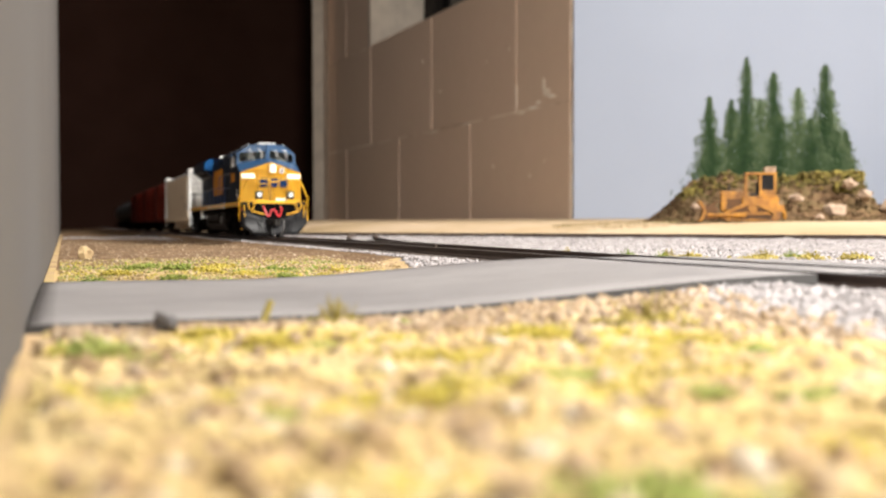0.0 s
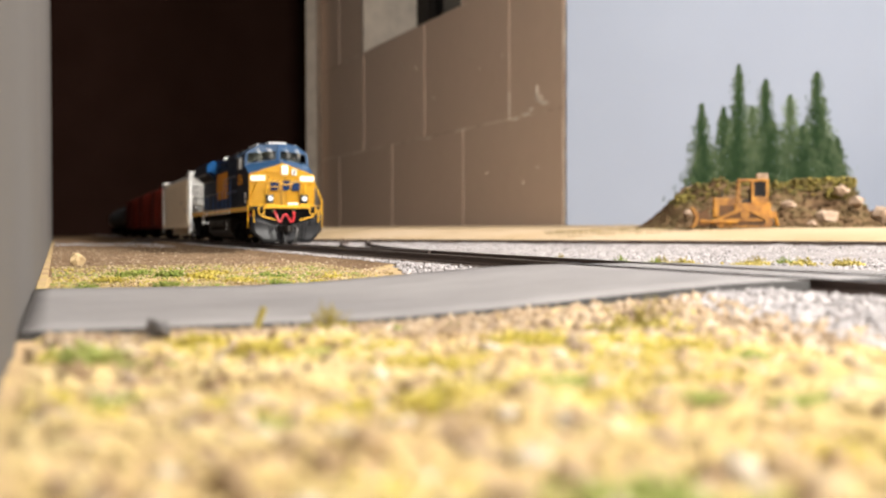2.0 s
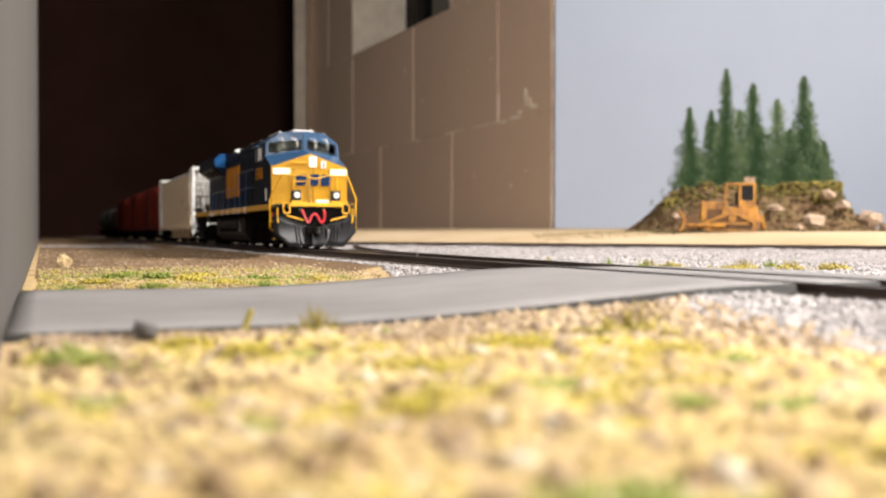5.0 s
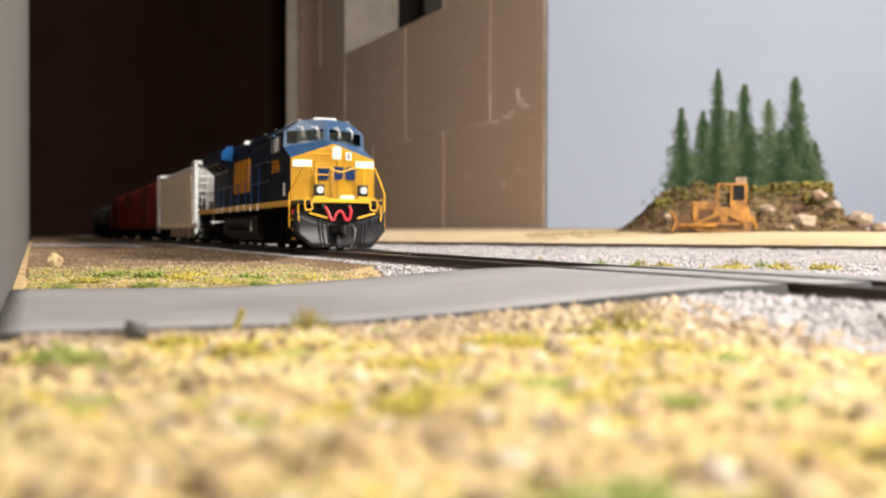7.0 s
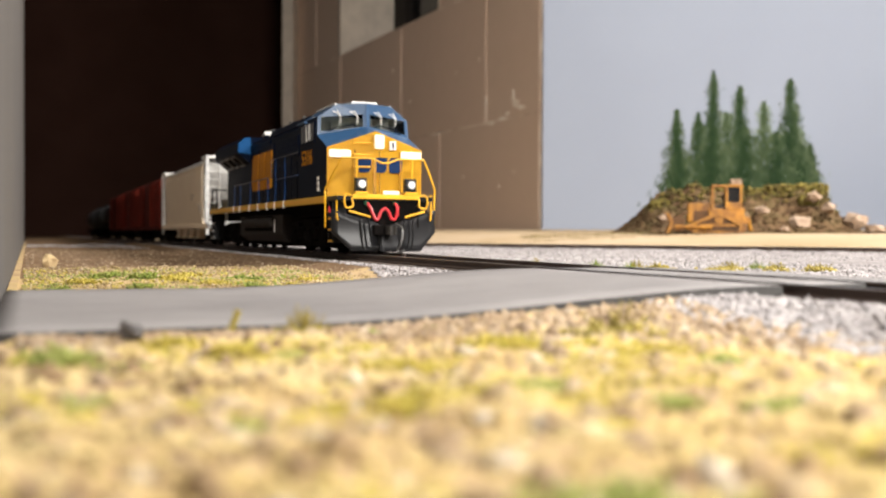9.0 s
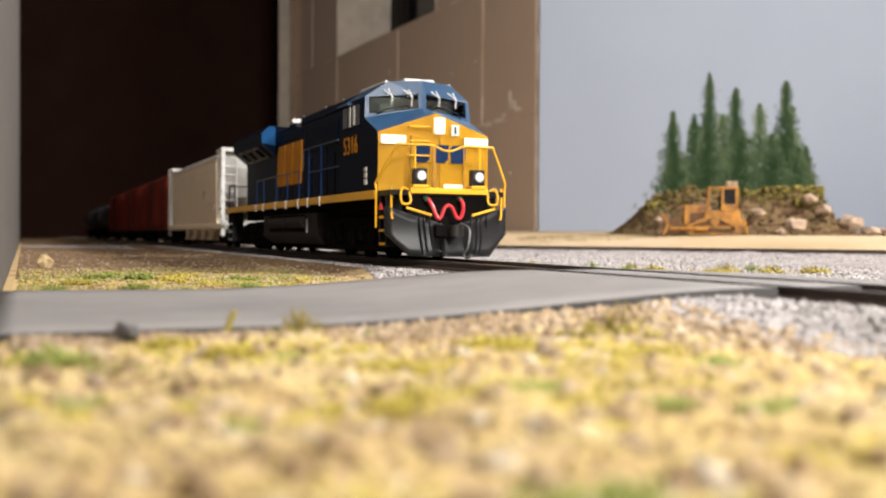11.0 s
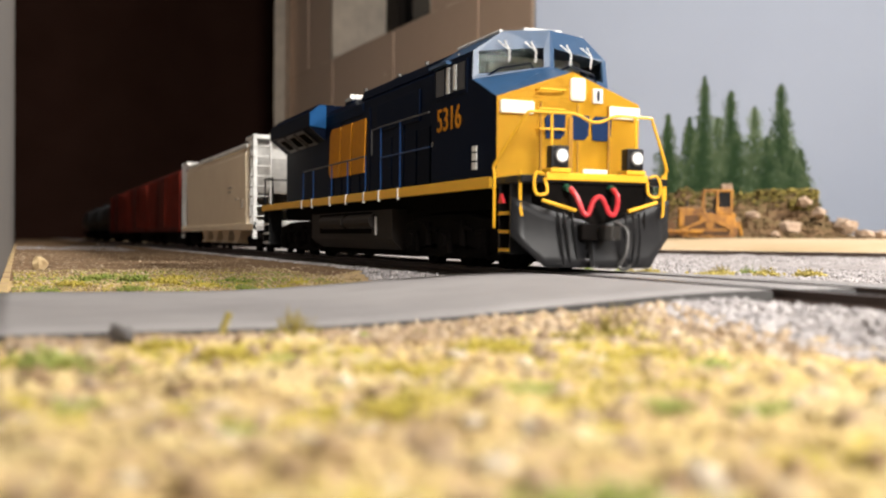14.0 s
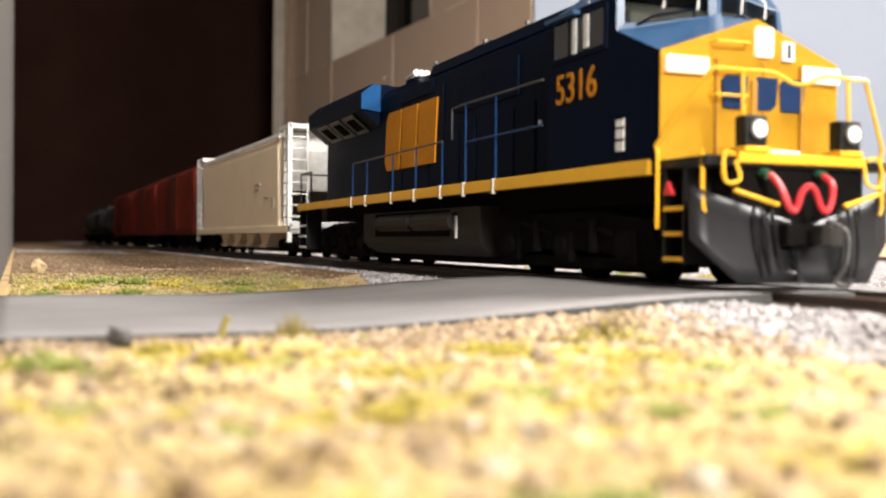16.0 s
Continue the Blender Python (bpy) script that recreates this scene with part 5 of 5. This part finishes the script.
CLOD = mat("clod", (0.4, 0.28, 0.18), 0.95, scale=700, island=True, spec=0.1, bump=0.5,
           random_to=[(0.30, 0.195, 0.10), (0.50, 0.38, 0.22), (0.16, 0.10, 0.05), (0.60, 0.50, 0.34), (0.40, 0.29, 0.15), (0.72, 0.66, 0.54), (0.22, 0.15, 0.08)])
c = field(34, near_field, 34)
grains("gravel", c, rng0.uniform(1.0, 2.0, len(c)), CLOD, "scattered larger brown clods on sandy ground", "gravel", flat=0.5)
c = field(900, near_field, 33)
grains("gravel", c, 0.5 + 1.3 * rng0.random(len(c)) ** 2.2, CLOD, "brown and cream clods on sandy ground", "gravel", flat=0.55)


def road_shoulder(r):
    u = r.uniform(-110, -29)
    return u, -57.5 - (5 + 30 * smooth((u + 80) / 45)) * r.random() ** 1.3


c = field(4200, road_shoulder, 12)
grains("gravel", c, 0.35 + 0.8 * rng0.random(len(c)) ** 1.6, GRAVEL, "tan and brown coarse gravel along the road edge", "gravel")


def verge(r):
    return r.uniform(-110, -26), 20 + 150 * r.random() ** 1.6


def brown_verge(r):
    return r.uniform(-110, -20), 90 + 420 * r.random() ** 1.4


c = field(4500, brown_verge, 13)
grains("gravel", c, 0.15 + 0.6 * rng0.random(len(c)) ** 2, GRAVEL, "brown and tan grit on bare brown soil", "gravel")
c = field(15000, verge, 3)
grains("gravel", c, rng0.uniform(0.2, 0.6, len(c)), VERGE_GRIT, "fine mossy brown grit strewn beside the road", "gravel")


def bed(r):
    while True:
        u, v = r.uniform(-30, 30), 20 + 590 * r.random() ** 1.35
        if r.random() < 0.36:
            u, v = r.uniform(-34, 30), r.uniform(-190, -57.5)
        if not -57.4 < v < 22 and not (v > 22 and u < -30 + 13 * smooth((v - 40) / 80)):
            return u, v


c = field(30000, bed, 4)
uv = np.array([UV(p[0], p[1]) for p in c])
c[:, 2] = np.where(np.abs(uv[:, 0]) < 15, np.where(uv[:, 1] < 0, -2.2, -2.8), c[:, 2])
grains("ballast", c, rng0.uniform(0.4, 0.85, len(c)), BALLAST, "grey and white crushed stone ballast", "ballast")


def back_bed(r):
    while True:
        k = r.integers(0, len(siding) - 2)
        p = siding[k].lerp(siding[k + 1], r.random())
        d = (siding[k + 1] - siding[k]).normalized()
        q = p + Vector((d.y, -d.x, 0)) * (r.uniform(-17, 40) if r.random() < 0.5 else r.uniform(-17, 150))
        u, v = UV(q.x, q.y)
        if -110 < u < 480 and abs(u) > 26:
            return u, v


c = field(24000, back_bed, 6)
wv = np.array([behind(p[0], p[1]) for p in c])
c[:, 2] -= np.where(np.abs(wv) < 17, 1.1, 0.2)
grains("ballast", c, rng0.uniform(0.5, 1.2, len(c)), BALLAST, "grey and white crushed stone ballast", "ballast")


def between(r):
    while True:
        u, v = r.uniform(24, 190), 20 + 260 * r.random() ** 1.2
        p = W(u, v)
        if behind(p.x, p.y) < -20:
            return u, v


c = field(13000, between, 8)
grains("ballast", c, rng0.uniform(0.4, 0.95, len(c)), BALLAST, "grey and white crushed stone ballast", "ballast")


def patches(area, salt, limit):
    """Places within an area where the turf grows, by a noise of its own."""
    def pick(r):
        while True:
            u, v = area(r)
            if noise.noise(Vector((u * 0.045, v * 0.045, salt))) + 0.5 * noise.noise(Vector((u * 0.15, v * 0.15, salt))) > limit:
                return u, v
    return pick


def verge_near(r):
    return r.uniform(-110, -34), 20 + 130 * r.random() ** 1.3


c = field(3600, patches(verge_near, 3.0, 0.05), 21)
grains("turf", c, rng0.uniform(0.25, 0.6, len(c)), FOAM, "green ground foam beside the road", "ground cover")
c = field(2200, patches(verge_near, 9.0, 0.0), 22)
grains("turf", c, rng0.uniform(0.25, 0.6, len(c)), FOAM_YELLOW, "yellow ground foam beside the road", "ground cover")
c = field(9000, patches(near_field, 15.0, 0.1), 23)
grains("turf", c, rng0.uniform(0.2, 0.55, len(c)), FOAM_YELLOW, "yellow ground foam on the sandy ground", "ground cover")


def tuft(place, size, material, label, seed, tall=0.0):
    """Three clumps of ground foam, with single blades where the tuft stands up."""
    rng = np.random.default_rng(seed)
    ob = thing("grass_tuft", label, "grass tuft", group="tufts")
    n = 90
    for k in range(3):
        p = rng.normal(size=(n, 3)) * np.array([0.8, 0.8, 0.24]) * size * 0.5
        p[:, :2] += rng.normal(size=2) * size * 0.28
        p[:, 2] = np.abs(p[:, 2]) + 0.1
        clump = grains("clump", p + np.array(place), rng.uniform(0.05, 0.15, n) * size, material, parent=ob)
        del clump["kind"]
    for k in range(34 if tall else 0):
        a, b = rng.normal(size=2) * size * 0.35
        q = rng.normal(size=2) * size * 0.3
        h = tall * rng.uniform(0.5, 1) * math.exp(-(a * a + b * b) / (0.6 * size * size))
        bm = B()
        bmesh.ops.create_cone(bm, cap_ends=True, segments=4, radius1=0.2, radius2=0.06, depth=1)
        for w in bm.verts:
            f = w.co.z + 0.5
            w.co = Vector((place[0] + a + q[0] * f * f + w.co.x, place[1] + b + q[1] * f * f + w.co.y, place[2] + h * f))
        part("blade", bm, material, ob)
    return ob


def tuft_at(u, v, size, material, label, seed, tall=0.0):
    z = ground_z(u, v)
    return tuft(tuple(W(u, v, z)), size, material, label, seed, tall)


GREEN, OLIVE, GOLDEN = "green ground foam tuft on sandy ground", "olive grass tuft beside the road", "yellow ground foam tuft on sandy ground"
NEAR = [(-107, -78, 3.4, 0), (-101, -83, 1.8, 0), (-72, -61, 1.6, 0), (-65, -60, 1.3, 0), (-74, -106, 2.2, 0), (-51, -98, 2.2, 0), (-68, -114, 1.6, 0),
        (-106, -103, 2.0, 0), (-88, -138, 3.2, 0), (-86, -79, 1.4, 0), (-62, -118, 2.0, 0), (-97, -112, 1.5, 0)]
for k, (u, v, size, tall) in enumerate(NEAR):
    tuft_at(u, v, size, FOAM_PALE, GREEN, 100 + k, tall)
DRY = [(-95, -68, 2.8, 0.5), (-80, -60, 3.2, 4.0), (-49, -77, 4.6, 5.0), (-90, -106, 2.4, 0.4), (-74, -112, 2.0, 0.4), (-59, -92, 3.2, 0), (-85, -110, 3.2, 0), (-90, -76, 2.6, 0), (-66, -84, 3.6, 0), (-80, -92, 3.0, 0), (-52, -88, 3.0, 0)]
for k, (u, v, size, tall) in enumerate(DRY):
    tuft_at(u, v, size, DRYGRASS if tall > 1 else FOAM_YELLOW, OLIVE if tall > 1 else GOLDEN, 200 + k, tall)
VERGE = [(-90, 100, 5, 0), (-77, 75, 4, 0), (-88, 41, 2.6, 1), (-72, 46, 3, 1), (-103, 40, 2.4, 0), (-49, 56, 2.4, 1), (-58, 85, 4, 0), (-55, 45, 2, 1), (-82, 85, 4, 0), (-98, 62, 2.6, 0), (-66, 38, 2.4, 1), (-70, 98, 4, 0)]
for k, (u, v, size, tall) in enumerate(VERGE):
    tuft_at(u, v, size, FOAM if k % 2 == 0 else FOAM_YELLOW, (GREEN if k % 2 == 0 else GOLDEN), 300 + k, tall)
tuft_at(-33, 42, 3.2, FOAM, "small bright green foam tuft beside the ballast", 350, 0.6)
STRIP = [(60, 150, 3), (66, 118, 3), (80, 104, 4.5), (95, 90, 5), (112, 84, 4.5), (74, 110, 3), (104, 96, 4), (126, 80, 5), (88, 128, 3), (118, 100, 4)]
for k, (u, v, size) in enumerate(STRIP):
    tuft_at(u, v, size, FOAM if k % 4 == 1 else DRYGRASS, "yellow and green grass tuft between the tracks", 400 + k, 3.6)


def twig():
    bm = B()
    p = W(-88, -58, ground_z(-88, -58))
    tube(bm, bend([p, p + Vector((0.5, 0.2, 1.6)), p + Vector((1.0, 0.3, 3.0))], 3), 0.42, 5)
    tagged(part("twig", bm, DRYGRASS), "small upright green-brown twig beside the road", "twig")


twig()
rock(tuple(W(-99, -62, -3.6)), 1.3, "small dark grey stone at the edge of the road", seed=61, squash=(0.7, 1.7, 0.9), turn=0.8, material=ROCK_GREY)


def bush(place, size, seed):
    rng = np.random.default_rng(seed)
    p = rng.normal(size=(420, 3)).clip(-1.3, 1.3) * np.array([0.9, 0.5, 0.36]) * size * 0.5 + np.array(place)
    ob = grains("dry_bush", p, rng.uniform(0.05, 0.12, 420) * size, BUSH)
    del ob["kind"]
    tagged(ob, "dry ochre foliage bush growing on the earth mound", "bush")


for k, (x, y, z, s) in enumerate([(322, 985, 50, 24), (352, 990, 52, 22), (300, 992, 48, 18), (205, 985, 36, 18), (268, 1000, 50, 16), (338, 960, 40, 14)]):
    bush((x, y, z), s, 70 + k)


def motions():
    # each vehicle keeps its two ends on the line
    for ob, front, rear in [(engine, 0, -216)] + cars:
        rows = []
        for t, s in S_ROWS:
            a, b = W(lat(-s - front), -s - front), W(lat(-s - rear), -s - rear)
            d = (a - b).normalized()
            p = (a - d * front) * MM
            rows.append((t, pose(p.x, p.y, 0, 0, 0, math.degrees(math.atan2(d.y, d.x)))))
        walk(ob, rows)
    # wheels roll with the distance run
    for ob, k, r in WHEELS:
        rows = []
        for i in range(0, 65):
            t = i * 0.25
            s = np.interp(t, [a for a, b in S_ROWS], [b for a, b in S_ROWS])
            rows.append((t, pose(k * MM, 0, r * MM, 0, math.degrees((s + 405) / r), 0)))
        walk(ob, rows)


motions()
